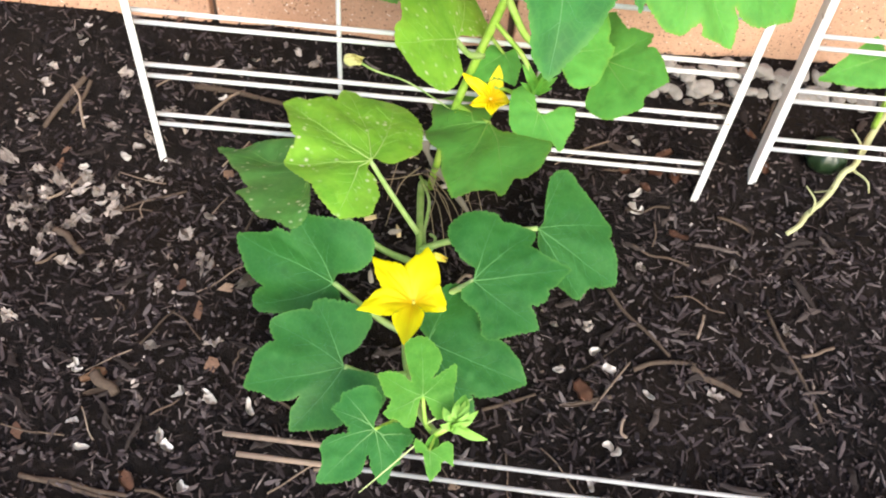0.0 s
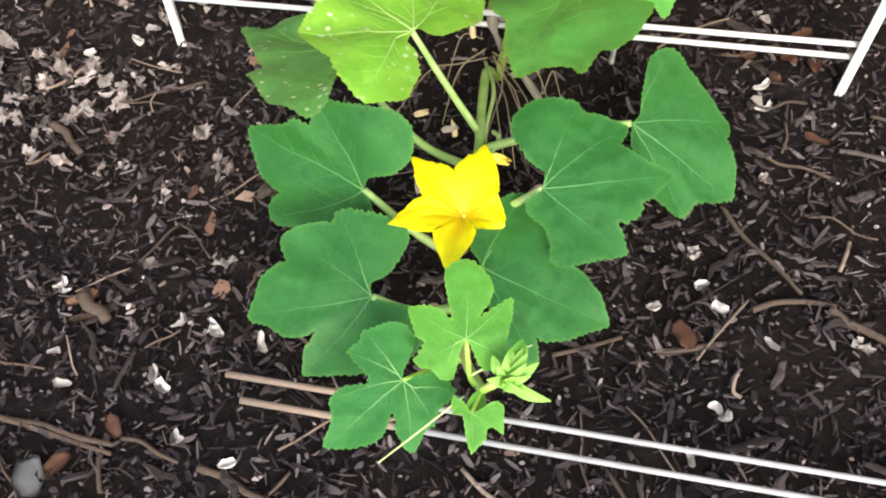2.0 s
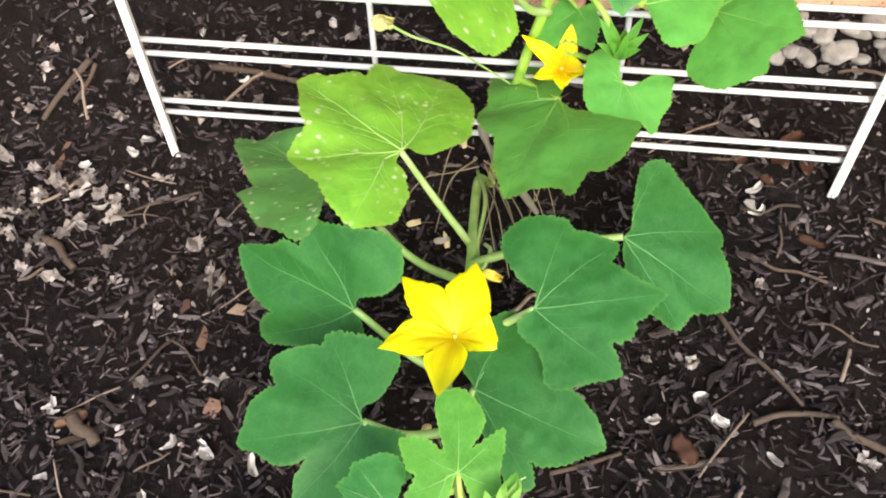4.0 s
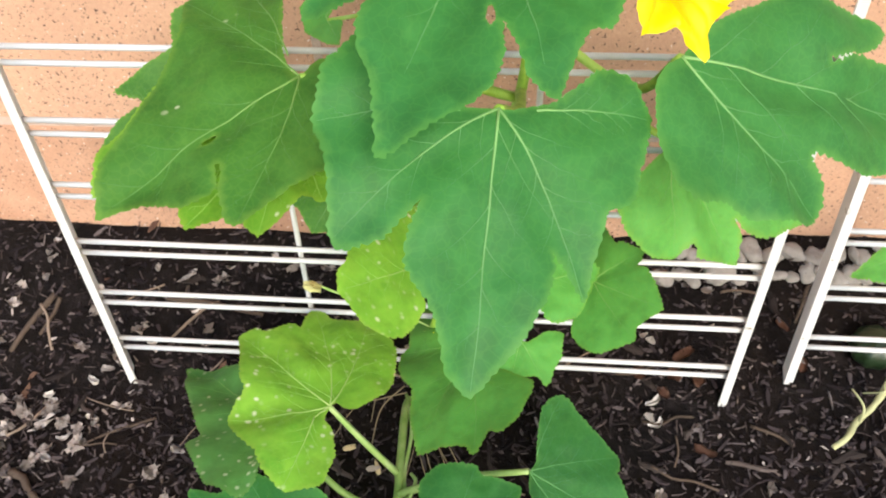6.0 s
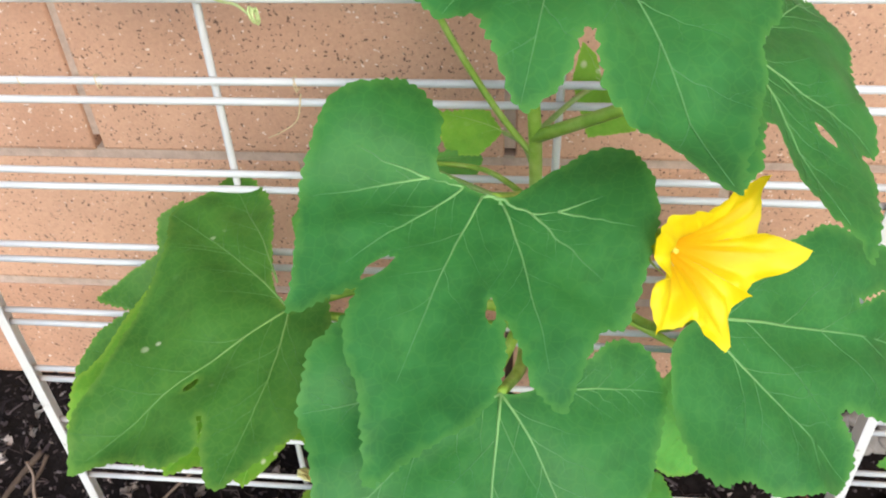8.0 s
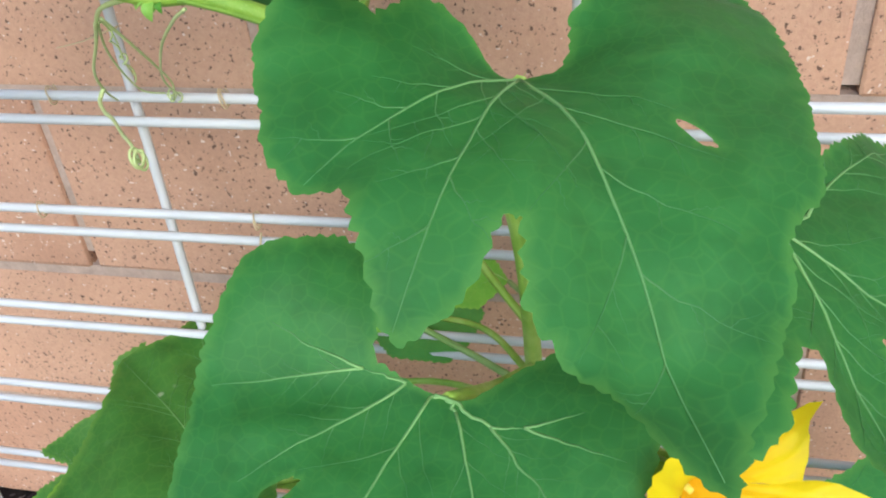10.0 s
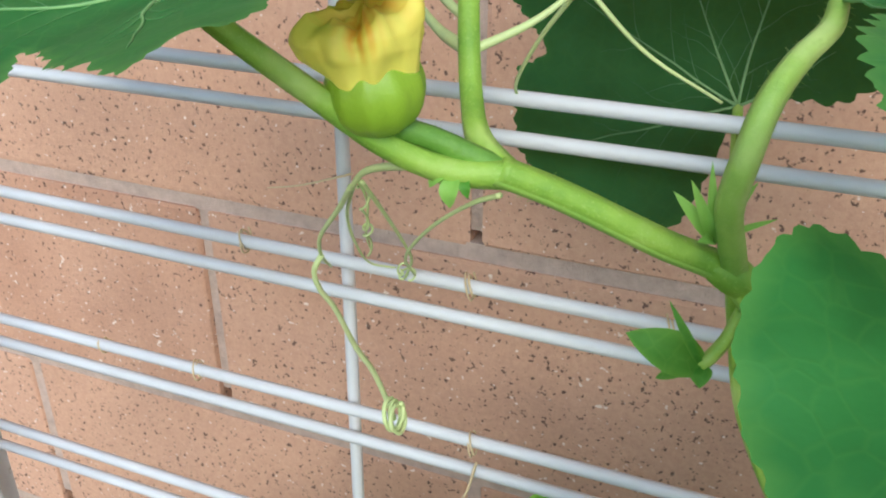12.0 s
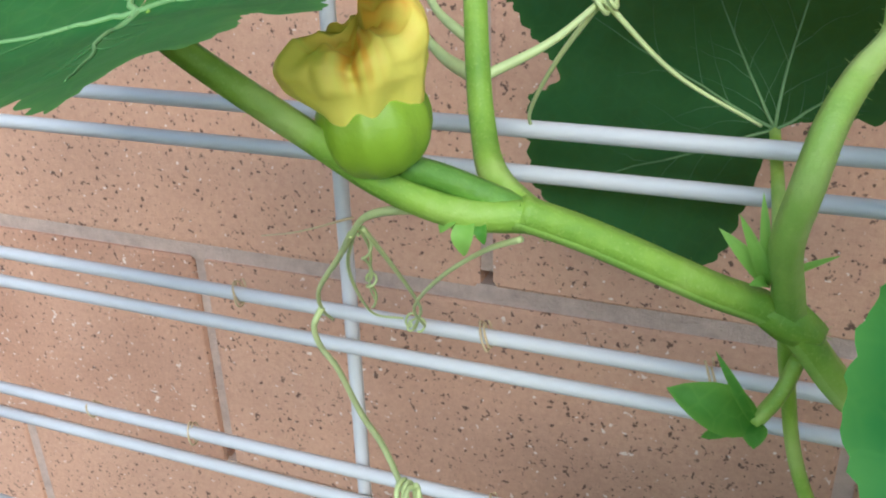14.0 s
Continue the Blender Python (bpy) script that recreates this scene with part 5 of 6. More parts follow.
shoot((0.186, -0.012, 0.528), (0.178, -0.010, 0.540), 0.003)
shoot((0.187, -0.012, 0.538), (0.180, -0.008, 0.548), 0.003)
shoot((0.152, -0.010, 0.533), (0.146, -0.008, 0.552), 0.0045)
for at, to, w, mat in (((0.2125, -0.0550, 0.5085), (0.2122, -0.0570, 0.5030), 0.0017, YOUNG), ((0.2110, -0.0550, 0.5090), (0.2085, -0.0570, 0.5062), 0.0013, YOUNG), ((0.2140, -0.0545, 0.5080), (0.2150, -0.0560, 0.5048), 0.0010, LIGHT)):
    shoot(at, to, w, mat, curl=0.3)
for at, to, r in (((0.2070, -0.0560, 0.5102), (0.2105, -0.0552, 0.5070), 0.0011), ((0.2130, -0.0545, 0.5085), (0.2118, -0.0560, 0.5052), 0.0010), ((0.2185, -0.0520, 0.5080), (0.2150, -0.0538, 0.5068), 0.0013)):
    a, b = Vector(at), Vector(to)
    stem("bud", [a, a.lerp(b, 0.5), b], lambda t, r=r: r * (0.25 + 0.85 * math.sin(math.pi * (0.15 + 0.72 * t))), stalk_mat, hairs=14)
# the growing tip and the bud cluster
TIP = Vector((0.262, -0.280, 0.092))
stem("stem", [(0.252, -0.284, 0.083), (0.257, -0.283, 0.088), TIP], 0.0017, stalk_mat, hairs=30)
for n in range(13):
    a = 2.4 * n
    out = 0.005 + 0.0085 * (n / 12)
    shoot(TIP, TIP + Vector((0.004 + out * math.cos(a), 0.002 + out * math.sin(a), 0.011 - 0.007 * n / 12)), 0.0018 + 0.0012 * (n / 12), YOUNG, curl=0.3)
shoot(TIP, (0.283, -0.288, 0.090), 0.0030, YOUNG, curl=0.2)
shoot(TIP, (0.268, -0.264, 0.098), 0.0040, LIGHT, curl=0.2)
shoot((0.253, -0.285, 0.083), (0.246, -0.296, 0.083), 0.004, LIGHT)
for k in range(9):
    a = 2 * math.pi * k / 9
    shoot((0.300, -0.055, 0.158), (0.300 + 0.013 * math.cos(a), -0.060 + 0.010 * math.sin(a), 0.176 + 0.006 * math.sin(3 * a)), 0.0028, curl=0.2)
stem("stem", [(0.300, -0.055, 0.160), (0.290, -0.035, 0.17), (0.268, -0.018, 0.185)], 0.0016, stalk_mat)
for k in range(7):
    a, b = random.uniform(-0.03, 0.03), random.uniform(-0.045, 0.02)
    x, y = 0.226 + a, -0.03 + b
    tendril([(0.226 + a * 0.2, -0.025, random.uniform(0.02, 0.05)), (x, y, random.uniform(0.02, 0.05)), (x + a * 0.6, y + b * 0.3, ground_height(x + a * 0.6, y + b * 0.3) + 0.002)], 0.0005, root_mat, "root")

# ---- the bare vine by the second panel, with its dark fruit ----
vine_2 = thing("bare_vine", (0.60, 0.05, 0.07), "leafless pale vine with one leaf, cut short", "plant")
stem("stem", [(0.521, -0.045, 0.028), (0.530, -0.040, 0.034), (0.539, -0.027, 0.034), (0.549, -0.020, 0.043), (0.560, -0.006, 0.045), (0.567, 0.004, 0.055), (0.579, 0.015, 0.056), (0.597, 0.045, 0.070), (0.620, 0.07, 0.10)], lambda t: 0.0017 + 0.0008 * t + 0.0007 * noise.noise((t * 14, 2, 1)), dry_vine, vine_2, ridge=0.25)
for p, q in (((0.541, -0.028, 0.036), (0.536, -0.010, 0.050)), ((0.560, -0.007, 0.047), (0.548, -0.004, 0.038)), ((0.575, 0.010, 0.055), (0.590, -0.006, 0.045)), ((0.579, 0.015, 0.058), (0.570, 0.030, 0.080))):
    mid = (Vector(p) + Vector(q)) / 2 + Vector((0.003, -0.004, 0.004))
    stem("side_shoot", [p, mid, q], lambda t: 0.0012 - 0.0006 * t, dry_vine, vine_2, ridge=0)
vine_leaf((0.564, 0.026, 0.155), (0, -0.35, 0.94), (-0.91, -0.38, -0.14),
          [(-205, 24), (-166, 29), (-102, 31), (-40, 33), (-12, 45), (0, 56), (15, 33), (97, 18)], mat=MID, label='yellow-green leaf on the bare vine', owner=vine_2, stalk=[(0.585, 0.035, 0.12), (0.595, 0.045, 0.072)])
bm = bmesh.new()
rings = []
for j in range(15):
    f = j / 14
    z, w = -math.cos(math.pi * f), math.sin(math.pi * f)
    rings.append([bm.verts.new((0.017 * w * (1 + 0.04 * math.cos(9 * 2 * math.pi * k / 54)) * math.cos(2 * math.pi * k / 54), 0.017 * w * (1 + 0.04 * math.cos(9 * 2 * math.pi * k / 54)) * math.sin(2 * math.pi * k / 54), 0.015 * z)) for k in range(54)])
for p, q in zip(rings, rings[1:]):
    for k in range(54):
        bm.faces.new((p[k], p[(k + 1) % 54], q[(k + 1) % 54], q[k]))
bmesh.ops.remove_doubles(bm, verts=bm.verts, dist=1e-5)
squash = part("small_squash", bm, dark_fruit)
squash.location = (0.560, 0.028, ground_height(0.560, 0.028) + 0.013)
tagged(squash, "small dark green ribbed squash lying on the soil", "squash")

# ---- stones at the foot of the wall ----
for k in range(44):
    x = 0.415 + 0.0105 * (k // 2) + random.uniform(-0.004, 0.004)
    y = (0.094 if k % 2 else 0.080) + random.uniform(-0.004, 0.004)
    r = random.uniform(0.0045, 0.0100)
    bm = bmesh.new()
    bmesh.ops.create_icosphere(bm, subdivisions=3, radius=r)
    sx, sy, sz = random.uniform(0.9, 1.45), random.uniform(0.8, 1.1), random.uniform(0.55, 0.75)
    for v in bm.verts:
        g = 1 + 0.45 * noise.noise(v.co * 120 + Vector((k * 3, 0, 0))) + 0.12 * noise.noise(v.co * 420 + Vector((k * 5, 2, 0)))
        v.co = Vector((v.co.x * sx, v.co.y * sy, v.co.z * sz)) * g
    st = part("stone", bm, stone_mat)
    st.location = (x, y, ground_height(x, y) + r * 0.12)
    st.rotation_euler = (random.uniform(-0.3, 0.3), random.uniform(-0.3, 0.3), random.uniform(0, 3))
    tagged(st, "rough pale grey stone against the brick wall", "stone", "stones along the wall")


# ---- loose mulch ----
def loose(name, label, count, mat, long_, wide, thick, area, clumps=0.0, lie=0.35, seed=1, sink=0.2, jag=(0.8, 1.1)):
    """Many small flat bits, one mesh."""
    rng = np.random.default_rng(seed)
    verts, faces = [], []
    x0, x1, y0, y1 = area
    made = 0
    while made < count:
        x, y = rng.uniform(x0, x1), rng.uniform(y0, y1)
        if clumps and noise.noise((x * 9 + seed, y * 9, seed)) < clumps * rng.uniform(-0.2, 1.0):
            continue
        made += 1
        L, W, T = rng.uniform(*long_) / 2, rng.uniform(*wide) / 2, rng.uniform(*thick) / 2
        yaw, tx, ty = rng.uniform(0, 6.283), rng.normal(0, lie), rng.normal(0, lie)
        rot = Euler((tx, ty, yaw)).to_matrix()
        at = Vector((x, y, ground_height(x, y) + T + L * abs(math.sin(ty)) * 0.5 - sink * T))
        n = len(verts)
        bend = rng.uniform(-0.25, 0.25) * L
        for sz in (-1, 1):
            for u, v in ((-1, -0.6), (-0.35, -1), (0.45, -0.85), (1, -0.2), (0.8, 0.6), (-0.2, 1), (-0.85, 0.5)):
                p = Vector((u * L * rng.uniform(*jag), v * W * rng.uniform(jag[0] * 0.75, jag[1] + 0.05), sz * T * rng.uniform(0.5, 1) + bend * (u * u - 0.4)))
                verts.append(at + rot @ p)
        faces.append([n + k for k in range(6, -1, -1)])
        faces.append([n + 7 + k for k in range(7)])
        faces += [(n + k, n + (k + 1) % 7, n + 7 + (k + 1) % 7, n + 7 + k) for k in range(7)]
    me = bpy.data.meshes.new(name)
    me.from_pydata([tuple(v) for v in verts], [], faces)
    me.materials.append(mat)
    return tagged(new(name, me), label, "mulch", kind="stuff")


AREA = (-0.62, 1.0, -0.62, 0.104)
loose("bark_chips", "dark brown shredded bark chips on the soil", 9500, chip_mat, (0.005, 0.017), (0.0014, 0.0042), (0.0008, 0.0022), AREA, 0.0, 0.30, 3)
loose("bark_fibres", "fine reddish brown bark fibres and shreds", 15000, fibre_mat, (0.003, 0.013), (0.0005, 0.0016), (0.0004, 0.001), (-0.45, 0.85, -0.5, 0.104), 0.0, 0.5, 21, -1.0)
loose("soil_crumbs", "fine dark soil crumbs and bark dust", 16000, chip_mat, (0.0015, 0.006), (0.001, 0.003), (0.001, 0.002), (-0.45, 0.85, -0.5, 0.104), 0.0, 0.6, 5)
loose("pale_flakes", "pale dry petal flakes and wood shavings", 900, flake_mat, (0.002, 0.008), (0.0012, 0.0036), (0.0005, 0.0012), AREA, 0.35, 0.45, 8, -1.0, (0.25, 1.25))
loose("pale_flakes", "heap of pale dry petal flakes beside the trellis", 130, flake_mat, (0.003, 0.009), (0.0013, 0.0038), (0.0005, 0.0012), (-0.24, 0.06, -0.22, 0.07), 0.25, 0.5, 11, -1.5, (0.25, 1.25))
loose("dry_leaf_bits", "reddish brown bits of dry leaf", 90, dry_mat, (0.008, 0.020), (0.005, 0.010), (0.0004, 0.0008), AREA, 0.1, 0.45, 13, -2.0, (0.4, 1.2))
rng = random.Random(4)
bm = bmesh.new()
for k in range(230):
    x, y, a = rng.uniform(-0.55, 0.95), rng.uniform(-0.55, 0.095), rng.uniform(0, 6.28)
    L, r = rng.uniform(0.012, 0.05), rng.uniform(0.0004, 0.0015)
    pts = []
    for t in (-0.5, -0.15, 0.2, 0.5):
        px, py = x + L * t * math.cos(a) + rng.uniform(-0.002, 0.002), y + L * t * math.sin(a) + rng.uniform(-0.002, 0.002)
        pts.append((px, min(py, 0.1), ground_height(px, min(py, 0.1)) + r + rng.uniform(0.0005, 0.004)))
    tube(bm, catmull(pts, 3), r, 5, 0, 0.15)
tagged(part("twigs", bm, twig_mat), "thin dry twigs and stalks strewn over the mulch", "twigs", kind="stuff")
# dry petals that have dropped on the mulch, one by one
def dry_petal_mesh(seed):
    rng = random.Random(seed)
    bm = bmesh.new()
    length, width = rng.uniform(0.010, 0.017), rng.uniform(0.006, 0.010)
    rows = []
    for i in range(8):
        v = -1 + 2 * i / 7
        row = []
        for j in range(6):
            u = -1 + 2 * j / 5
            half = width / 2 * math.sqrt(max(0.04, 1 - 0.85 * v * v)) * (1 + 0.9 * noise.noise((seed * 7.3, v * 3.2, u)))
            x, y = u * half, v * length / 2 * (1 + 0.8 * noise.noise((u * 2.6, seed * 3.1, 2)))
            z = 0.0060 * noise.noise((x * 230 + seed * 5, y * 230, seed)) + 0.3 * abs(u) * half * rng.uniform(0.6, 1.2) + 0.0012
            row.append(bm.verts.new((x, y, z)))
        rows.append(row)
    for p, q in zip(rows, rows[1:]):
        for j in range(5):
            bm.faces.new((p[j], p[j + 1], q[j + 1], q[j]))
    bmesh.ops.solidify(bm, geom=list(bm.faces), thickness=0.0005)
    me = bpy.data.meshes.new("dry_petal")
    bm.to_mesh(me)
    bm.free()
    me.materials.append(dry_petal_mat)
    return me


petal_kinds = [dry_petal_mesh(s) for s in range(1, 10)]
for x0, x1, y0, y1, many in ((-0.19, 0.0, -0.19, 0.06, 40), (0.02, 0.42, 0.012, 0.085, 22), (0.33, 0.56, -0.20, -0.01, 8), (-0.36, -0.12, -0.28, 0.0, 14), (0.03, 0.15, -0.19, -0.03, 7), (-0.13, -0.02, -0.10, -0.02, 26)):
    for k in range(many):
        x, y = rng.uniform(x0, x1), rng.uniform(y0, y1)
        ob = new("dry_petal", petal_kinds[rng.randrange(9)])
        ob.location = (x, y, ground_height(x, y) + 0.0022)
        ob.rotation_euler = (rng.uniform(-0.5, 0.5), rng.uniform(-0.5, 0.5), rng.uniform(0, 6.28))
        ob.scale = (rng.uniform(0.7, 1.15),) * 3
        tagged(ob, "pale crumpled dry petal on the dark mulch", "dry petal", "dry petals on the mulch")
# bleached, curled petals, brighter than the rest
def curled_petal_mesh(seed):
    rng = random.Random(seed + 70)
    bm = bmesh.new()
    length, width, curl = rng.uniform(0.009, 0.014), rng.uniform(0.0035, 0.0060), rng.uniform(0.5, 1.6)
    rows = []
    for i in range(10):
        v = i / 9
        w = width / 2 * (0.25 + 1.1 * math.sin(math.pi * min(1, 0.08 + 0.85 * v)) ** 0.7) * (1 + 0.4 * noise.noise((seed * 4.1, v * 3, 2)))
        bow = 0.5 * length * noise.noise((seed * 2.7, v * 1.1, 5))
        rows.append([bm.verts.new((u * w + bow, (v - 0.5) * length, 0.0012 + curl * w * u * u + 0.004 * (v - 0.5) ** 2 / 0.25 * (seed % 3) / 2 + 0.0008 * noise.noise((u * 3, v * 5, seed)))) for u in (-1, -0.6, -0.2, 0.2, 0.6, 1)])
    for p, q in zip(rows, rows[1:]):
        for j in range(5):
            bm.faces.new((p[j], p[j + 1], q[j + 1], q[j]))
    bmesh.ops.solidify(bm, geom=list(bm.faces), thickness=0.0004)
    me = bpy.data.meshes.new("curled_petal")
    bm.to_mesh(me)
    bm.free()
    me.materials.append(bleached_mat)
    return me


curl_kinds = [curled_petal_mesh(k) for k in range(1, 9)]
CURLED_FRONT = ((-0.012, -0.206), (0.07, -0.223), (0.005, -0.252), (0.015, -0.267), (0.066, -0.257), (0.091, -0.29), (0.124, -0.303), (0.122, -0.232), (0.089, -0.223), (0.341, -0.176), (0.376, -0.174), (0.402, -0.197), (0.374, -0.233), (0.36, -0.263), (0.366, -0.16))
CURLED_BACK = ((-0.079, 0.089), (-0.086, 0.079), (-0.085, 0.063), (0.007, 0.073), (0.045, 0.045), (0.012, 0.021), (0.075, 0.054), (0.104, 0.085), (0.069, 0.074), (-0.064, -0.021), (-0.031, -0.009), (-0.021, 0.001), (-0.037, -0.057), (-0.022, -0.038), (-0.043, -0.078), (0.055, -0.063), (0.404, -0.009), (0.399, -0.023), (0.467, 0.067), (0.444, 0.067), (0.428, 0.071), (0.396, 0.036))
for n, (x, y) in enumerate(CURLED_FRONT + CURLED_BACK):
    for twin in range(2 if n % 4 == 0 else 1):
        px, py = x + 0.005 * twin, y - 0.004 * twin
        ob = new("curled_petal", curl_kinds[rng.randrange(8)])
        ob.location = (px, py, ground_height(px, py) + 0.0026)
        ob.rotation_euler = (rng.uniform(-0.3, 0.3), rng.uniform(-0.3, 0.3), rng.uniform(0, 6.28))
        ob.scale = (rng.uniform(0.65, 0.95),) * 3
        tagged(ob, "white curled dry petal on the dark mulch", "dry petal", "curled petals on the mulch")
# the larger pieces of bark, one by one
def bark_mesh(seed):
    rng = random.Random(seed + 40)
    bm = bmesh.new()
    length, width, thick = rng.uniform(0.020, 0.036), rng.uniform(0.004, 0.008), rng.uniform(0.0012, 0.0026)
    rings = []
    for i in range(7):
        u = -1 + 2 * i / 6
        w = width / 2 * (1 - 0.55 * abs(u) ** 3) * (1 + 0.5 * noise.noise((seed * 3.7, u * 2, 1)))
        off = 0.004 * noise.noise((seed * 5.1, u * 1.2, 4))
        up = 0.003 * noise.noise((seed * 2.3, u * 1.3, 7))
        rings.append([bm.verts.new((u * length / 2 + rng.uniform(-0.001, 0.001), off + w * p, up + thick * q * rng.uniform(0.6, 1))) for p, q in ((-1, 0), (-0.5, 0.9), (0.1, 1), (0.7, 0.8), (1, 0), (0, -0.6))])
    for p, q in zip(rings, rings[1:]):
        for k in range(6):
            bm.faces.new((p[k], p[(k + 1) % 6], q[(k + 1) % 6], q[k]))
    bm.faces.new(rings[0][::-1]), bm.faces.new(rings[-1])
    bmesh.ops.recalc_face_normals(bm, faces=bm.faces)
    me = bpy.data.meshes.new("bark_piece")
    bm.to_mesh(me)
    bm.free()
    me.materials.append(bark_mat)
    return me


bark_kinds = [bark_mesh(s) for s in range(1, 13)]
for k in range(260):
    x, y = rng.uniform(-0.34, 0.75), rng.uniform(-0.46, 0.07)
    ob = new("bark_piece", bark_kinds[rng.randrange(12)])
    ob.location = (x, y, ground_height(x, y) + 0.0016)
    ob.rotation_euler = (rng.uniform(-0.35, 0.35), rng.uniform(-0.2, 0.2), rng.uniform(0, 6.28))
    ob.scale = (rng.uniform(0.6, 1.1),) * 3
    tagged(ob, "weathered grey-brown piece of bark on the soil", "bark", "bark pieces on the soil")
# the larger sticks, one by one
for a, b, r in (((-0.066, -0.087), (-0.035, -0.108), 0.0032), ((0.105, -0.304), (0.152, -0.318), 0.0022), ((-0.02, -0.290), (0.055, -0.300), 0.0018), ((0.008, -0.214), (0.026, -0.228), 0.0045), ((0.342, -0.202), (0.377, -0.197), 0.0020), ((0.02, 0.055), (0.10, 0.045), 0.0026), ((0.38, -0.10), (0.42, -0.16), 0.0016), ((0.50, -0.11), (0.53, -0.20), 0.0017), ((0.13, 0.05), (0.19, 0.035), 0.0020), ((-0.01, -0.291), (0.053, -0.295), 0.0020), ((0.049, -0.303), (0.056, -0.325), 0.0016), ((0.434, -0.168), (0.47, -0.187), 0.0028), ((0.395, -0.172), (0.439, -0.162), 0.0020), ((0.103, -0.194), (0.107, -0.180), 0.0009), ((0.285, -0.213), (0.322, -0.196), 0.0015), ((-0.078, 0.053), (-0.107, 0.011), 0.0026), ((-0.071, 0.052), (-0.083, 0.024), 0.0018), ((0.027, -0.033), (-0.02, -0.058), 0.0012)):
    pts = []
    for t in (0, 0.33, 0.66, 1):
        x, y = a[0] + (b[0] - a[0]) * t, a[1] + (b[1] - a[1]) * t
        pts.append(Vector((x + rng.uniform(-0.002, 0.002), y + rng.uniform(-0.002, 0.002), ground_height(x, y) + r * 0.9)))
    bm = bmesh.new()
    tube(bm, catmull(pts, 4), lambda t, r=r: r * (1 - 0.25 * t), 7, 0, 0.12)
    tagged(part("stick", bm, twig_mat), "weathered brown stick lying on the mulch", "stick", "sticks on the mulch")

# single scraps of dead leaf and splinters of wood
def scrap(name, at, length, width, mat, label, category, turn, lift=0.4, seed=1):
    """A thin buckled scrap with torn edges."""
    bm = bmesh.new()
    rows = []
    for i in range(9):
        v = i / 8
        w = width / 2 * (0.35 + 0.85 * math.sin(math.pi * (0.1 + 0.8 * v))) * (1 + 0.5 * noise.noise((seed * 3.3, v * 4, 1)))
        rows.append([bm.verts.new((u * w, (v - 0.5) * length * (1 + 0.15 * noise.noise((u * 2, seed, 3))), 0.0012 + lift * width * (0.35 * u * u + 0.5 * noise.noise((u * 1.3 + seed, v * 2.2, 2))))) for u in (-1, -0.5, 0, 0.5, 1)])
    for p, q in zip(rows, rows[1:]):
        for j in range(4):
            bm.faces.new((p[j], p[j + 1], q[j + 1], q[j]))
    bmesh.ops.solidify(bm, geom=list(bm.faces), thickness=0.0006)
    ob = part(name, bm, mat)
    ob.location = (at[0], at[1], ground_height(*at) + 0.002)
    ob.rotation_euler = (rng.uniform(-0.2, 0.2), rng.uniform(-0.2, 0.2), turn)
    return tagged(ob, label, category, category + " scraps on the mulch")


rust_leaf = plain("rust_brown_leaf", (0.15, 0.068, 0.042), 0.75, 0.4, 140, 0.5)
tan_wood = plain("tan_wood", (0.30, 0.17, 0.10), 0.85, 0.35, 160, 0.5)
grey_leaf = plain("grey_dead_leaf", (0.20, 0.20, 0.20), 0.85, 0.3, 120, 0.5)
for n, (x, y) in enumerate(((0.436, 0.009), (0.418, 0.009), (0.393, 0.011), (0.438, -0.043), (0.497, 0.043), (0.509, 0.018), (0.029, -0.314), (0.357, -0.191), (0.051, -0.286), (0.425, 0.022), (0.41, -0.002))):
    scrap("dead_leaf", (x, y), rng.uniform(0.010, 0.020), rng.uniform(0.006, 0.011), rust_leaf, "rust-brown scrap of dead leaf on the soil", "dead leaf", rng.uniform(0, 6.28), 0.5, n + 2)
scrap("dead_leaf", (0.018, -0.322), 0.022, 0.014, grey_leaf, "grey limp dead leaf on the mulch", "dead leaf", 0.4, 0.4, 31)
scrap("wood_splinter", (0.006, -0.214), 0.019, 0.007, tan_wood, "orange-brown splinter of wood on the mulch", "wood splinter", -0.9, 0.25, 21)
scrap("wood_splinter", (0.014, -0.226), 0.021, 0.0045, twig_mat, "pale spindle of wood on the mulch", "wood splinter", -1.1, 0.25, 23)
scrap("wood_splinter", (0.356, -0.2005), 0.032, 0.0035, flake_mat, "pale flat splinter of wood on the mulch", "wood splinter", -1.45, 0.15, 25)
# withered scraps and roots that cling to the foot of the stem
for n, (x, y, z) in enumerate(((0.204, -0.088, 0.034), (0.212, -0.090, 0.032), (0.230, -0.084, 0.040), (0.182, -0.064, 0.020), (0.195, -0.126, 0.018), (0.219, -0.211, 0.030), (0.240, -0.030, 0.030), (0.214, -0.020, 0.050))):
    crumpled("withered_bract", (x, y, z), 0.0026, 0.0080, straw_mat if n % 2 else dry_petal_mat, None, "dry straw-coloured bract at the stem", n * 1.7, (math.cos(n * 2.1) * 0.7, math.sin(n * 2.1) * 0.7, 0.6), 0.6)
crumpled("withered_blossom", (0.241, -0.136, 0.068), 0.0045, 0.010, WILTED, None, "limp pale withered blossom by the stem", 2.2, (0.5, -0.5, 0.6), 0.5)
stem("woody_stem", [(0.222, 0.006, 0.055), (0.226, -0.004, 0.042), (0.238, -0.014, 0.030), (0.252, -0.026, 0.020), (0.264, -0.036, 0.010)], lambda t: 0.0031 - 0.0012 * t + 0.0007 * math.sin(17 * t) + 0.0008 * noise.noise((t * 9, 4, 1)), woody_mat, None, ridge=0.1, label="grey woody old stem")
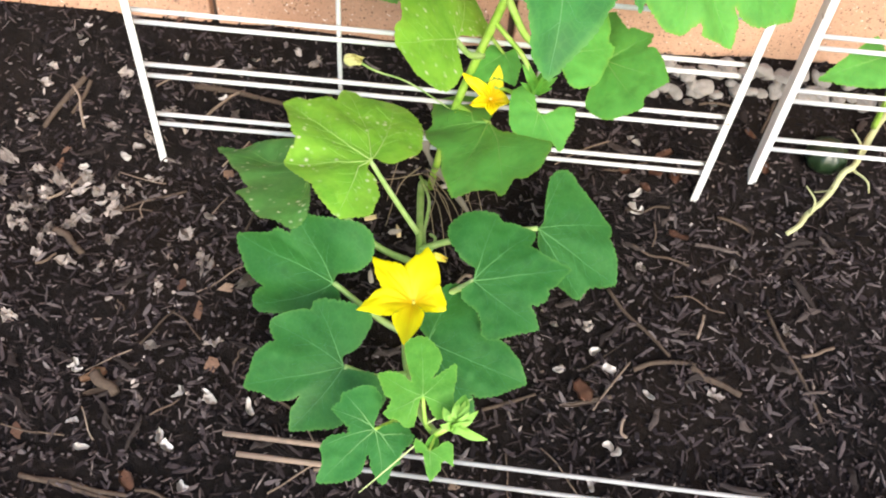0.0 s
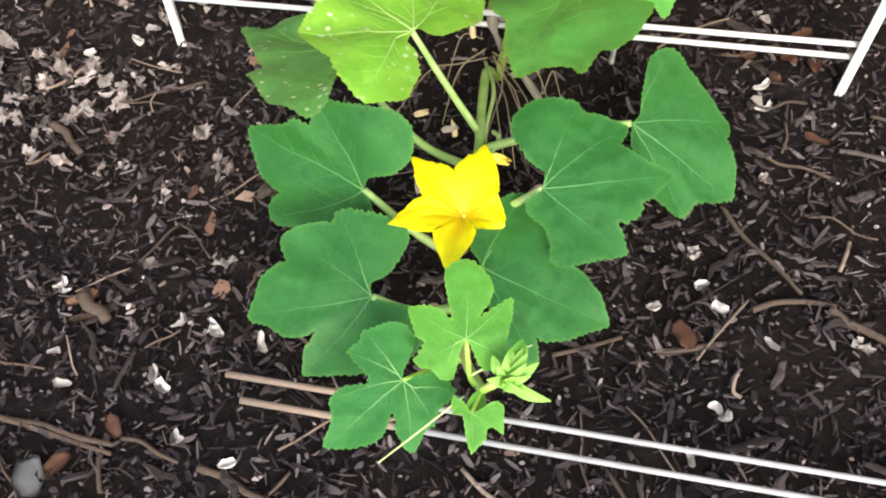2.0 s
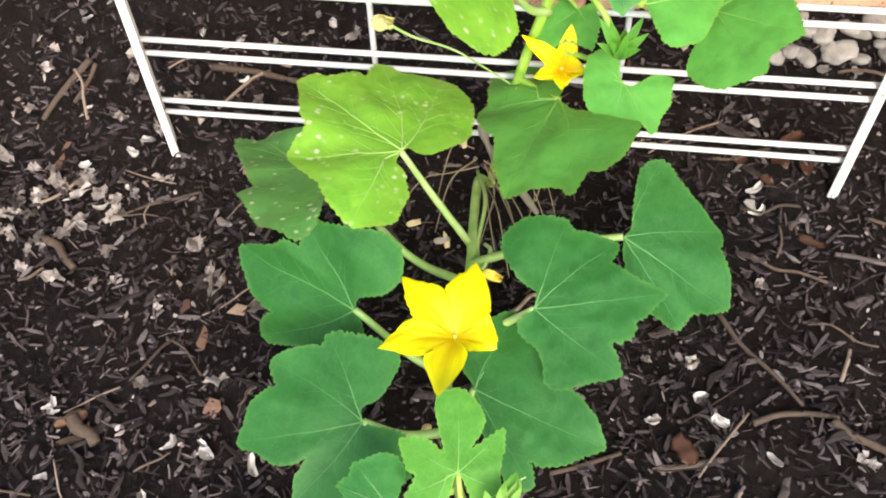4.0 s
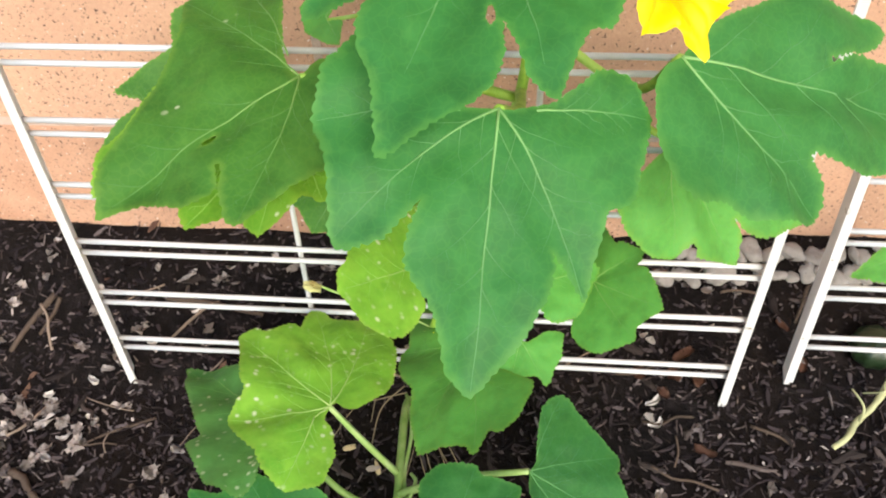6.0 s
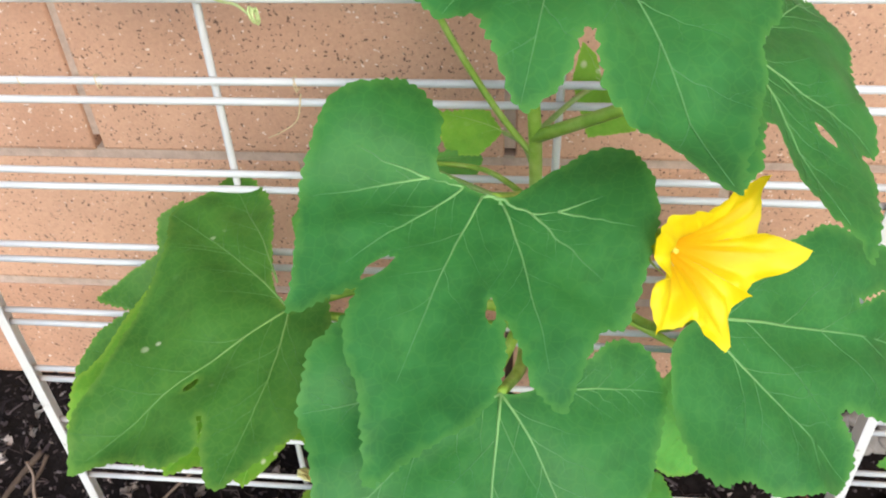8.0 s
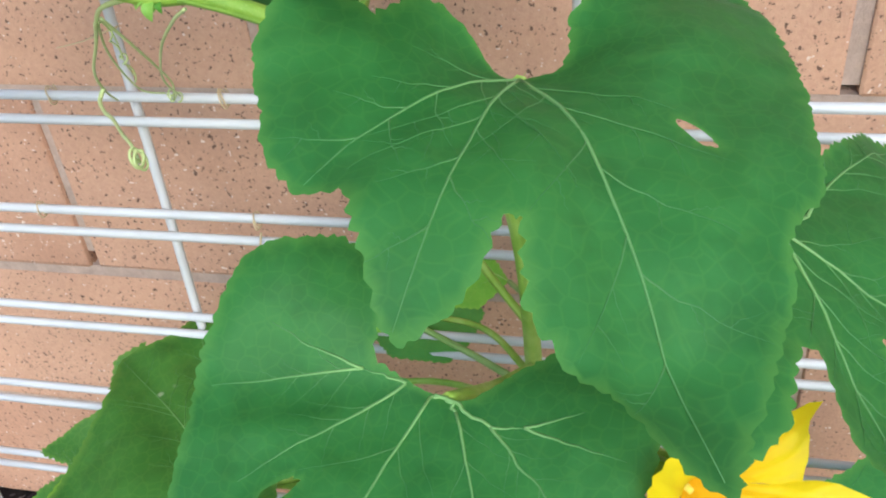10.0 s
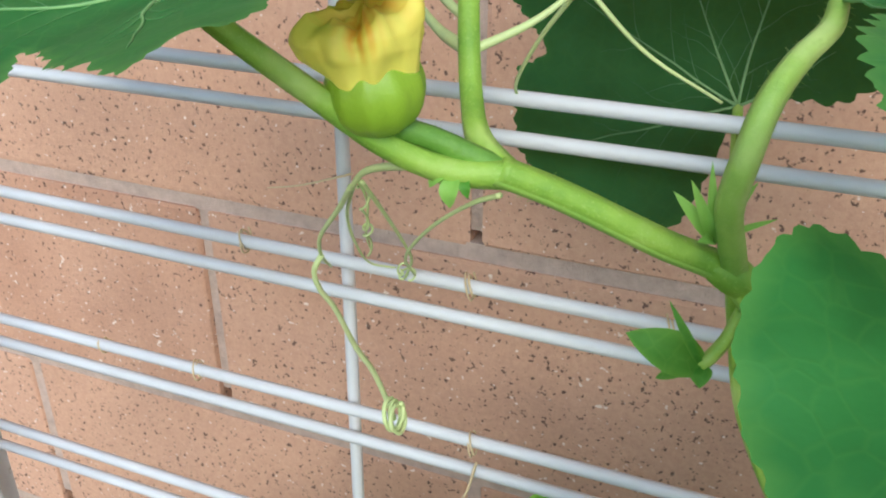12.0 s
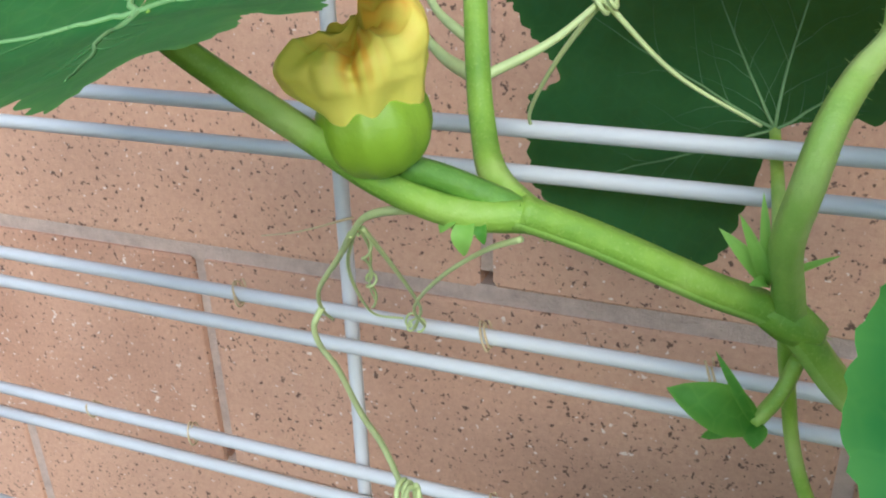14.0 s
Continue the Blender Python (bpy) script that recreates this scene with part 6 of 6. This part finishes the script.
for line in (((0.226, -0.020, 0.04), (0.246, -0.024, 0.030), (0.253, -0.026, 0.036), (0.261, -0.035, 0.028), (0.258, -0.045, 0.012)), ((0.262, -0.034, 0.02), (0.266, -0.027, 0.034), (0.270, -0.032, 0.03), (0.276, -0.041, 0.014)), ((0.224, -0.026, 0.04), (0.205, -0.030, 0.036), (0.187, -0.037, 0.034), (0.168, -0.058, 0.014)), ((0.228, -0.03, 0.046), (0.236, -0.048, 0.040), (0.233, -0.066, 0.030), (0.228, -0.08, 0.014)), ((0.22, -0.02, 0.05), (0.206, -0.012, 0.045), (0.200, -0.022, 0.03), (0.196, -0.034, 0.012))):
    tendril(line, 0.00045, root_mat, "root")

# ---- the bricks and the mortar of the wall ----
def brick_mesh(seed):
    rng = random.Random(seed)
    bm = bmesh.new()
    lx, hz = BRICK_L - 0.0055, BRICK_H - JOINT
    box(bm, (-lx / 2, 0, -hz / 2), (lx / 2, 0.03, hz / 2), 0.0022)
    for v in bm.verts:
        v.co += Vector((rng.uniform(-1, 1), rng.uniform(-0.6, 0.6), rng.uniform(-1, 1))) * 0.0007
    me = bpy.data.meshes.new("brick")
    bm.to_mesh(me)
    bm.free()
    me.materials.append(brick_mat)
    return me


kinds = [brick_mesh(s) for s in range(6)]
rng = random.Random(7)
strips = bmesh.new()
for c in range(-1, 13):
    z = 0.059 + BRICK_H * c
    box(strips, (-1.7, WALL_Y + 0.0012, z - JOINT / 2 - 0.001), (2.2, WALL_Y + 0.02, z + JOINT / 2 + 0.001))
    off = 0.027 if c % 2 == 0 else 0.157
    for k in range(-6, 8):
        x = off + BRICK_L * k
        ob = new("brick", kinds[rng.randrange(6)])
        ob.parent = wall
        ob.location = (x + BRICK_L / 2 + rng.uniform(-0.0008, 0.0008), WALL_Y + rng.uniform(-0.0006, 0.0006), z + BRICK_H / 2)
        ob.rotation_euler = (0, rng.uniform(-0.003, 0.003), rng.uniform(-0.003, 0.003))
        low = z + BRICK_H * (0.92 if c == 0 else rng.uniform(0.07, 0.22))
        box(strips, (x - JOINT / 2 - 0.001, WALL_Y + 0.0018, low), (x + JOINT / 2 + 0.001, WALL_Y + 0.02, z + BRICK_H))
part("mortar", strips, mortar_mat, wall, shade=False)
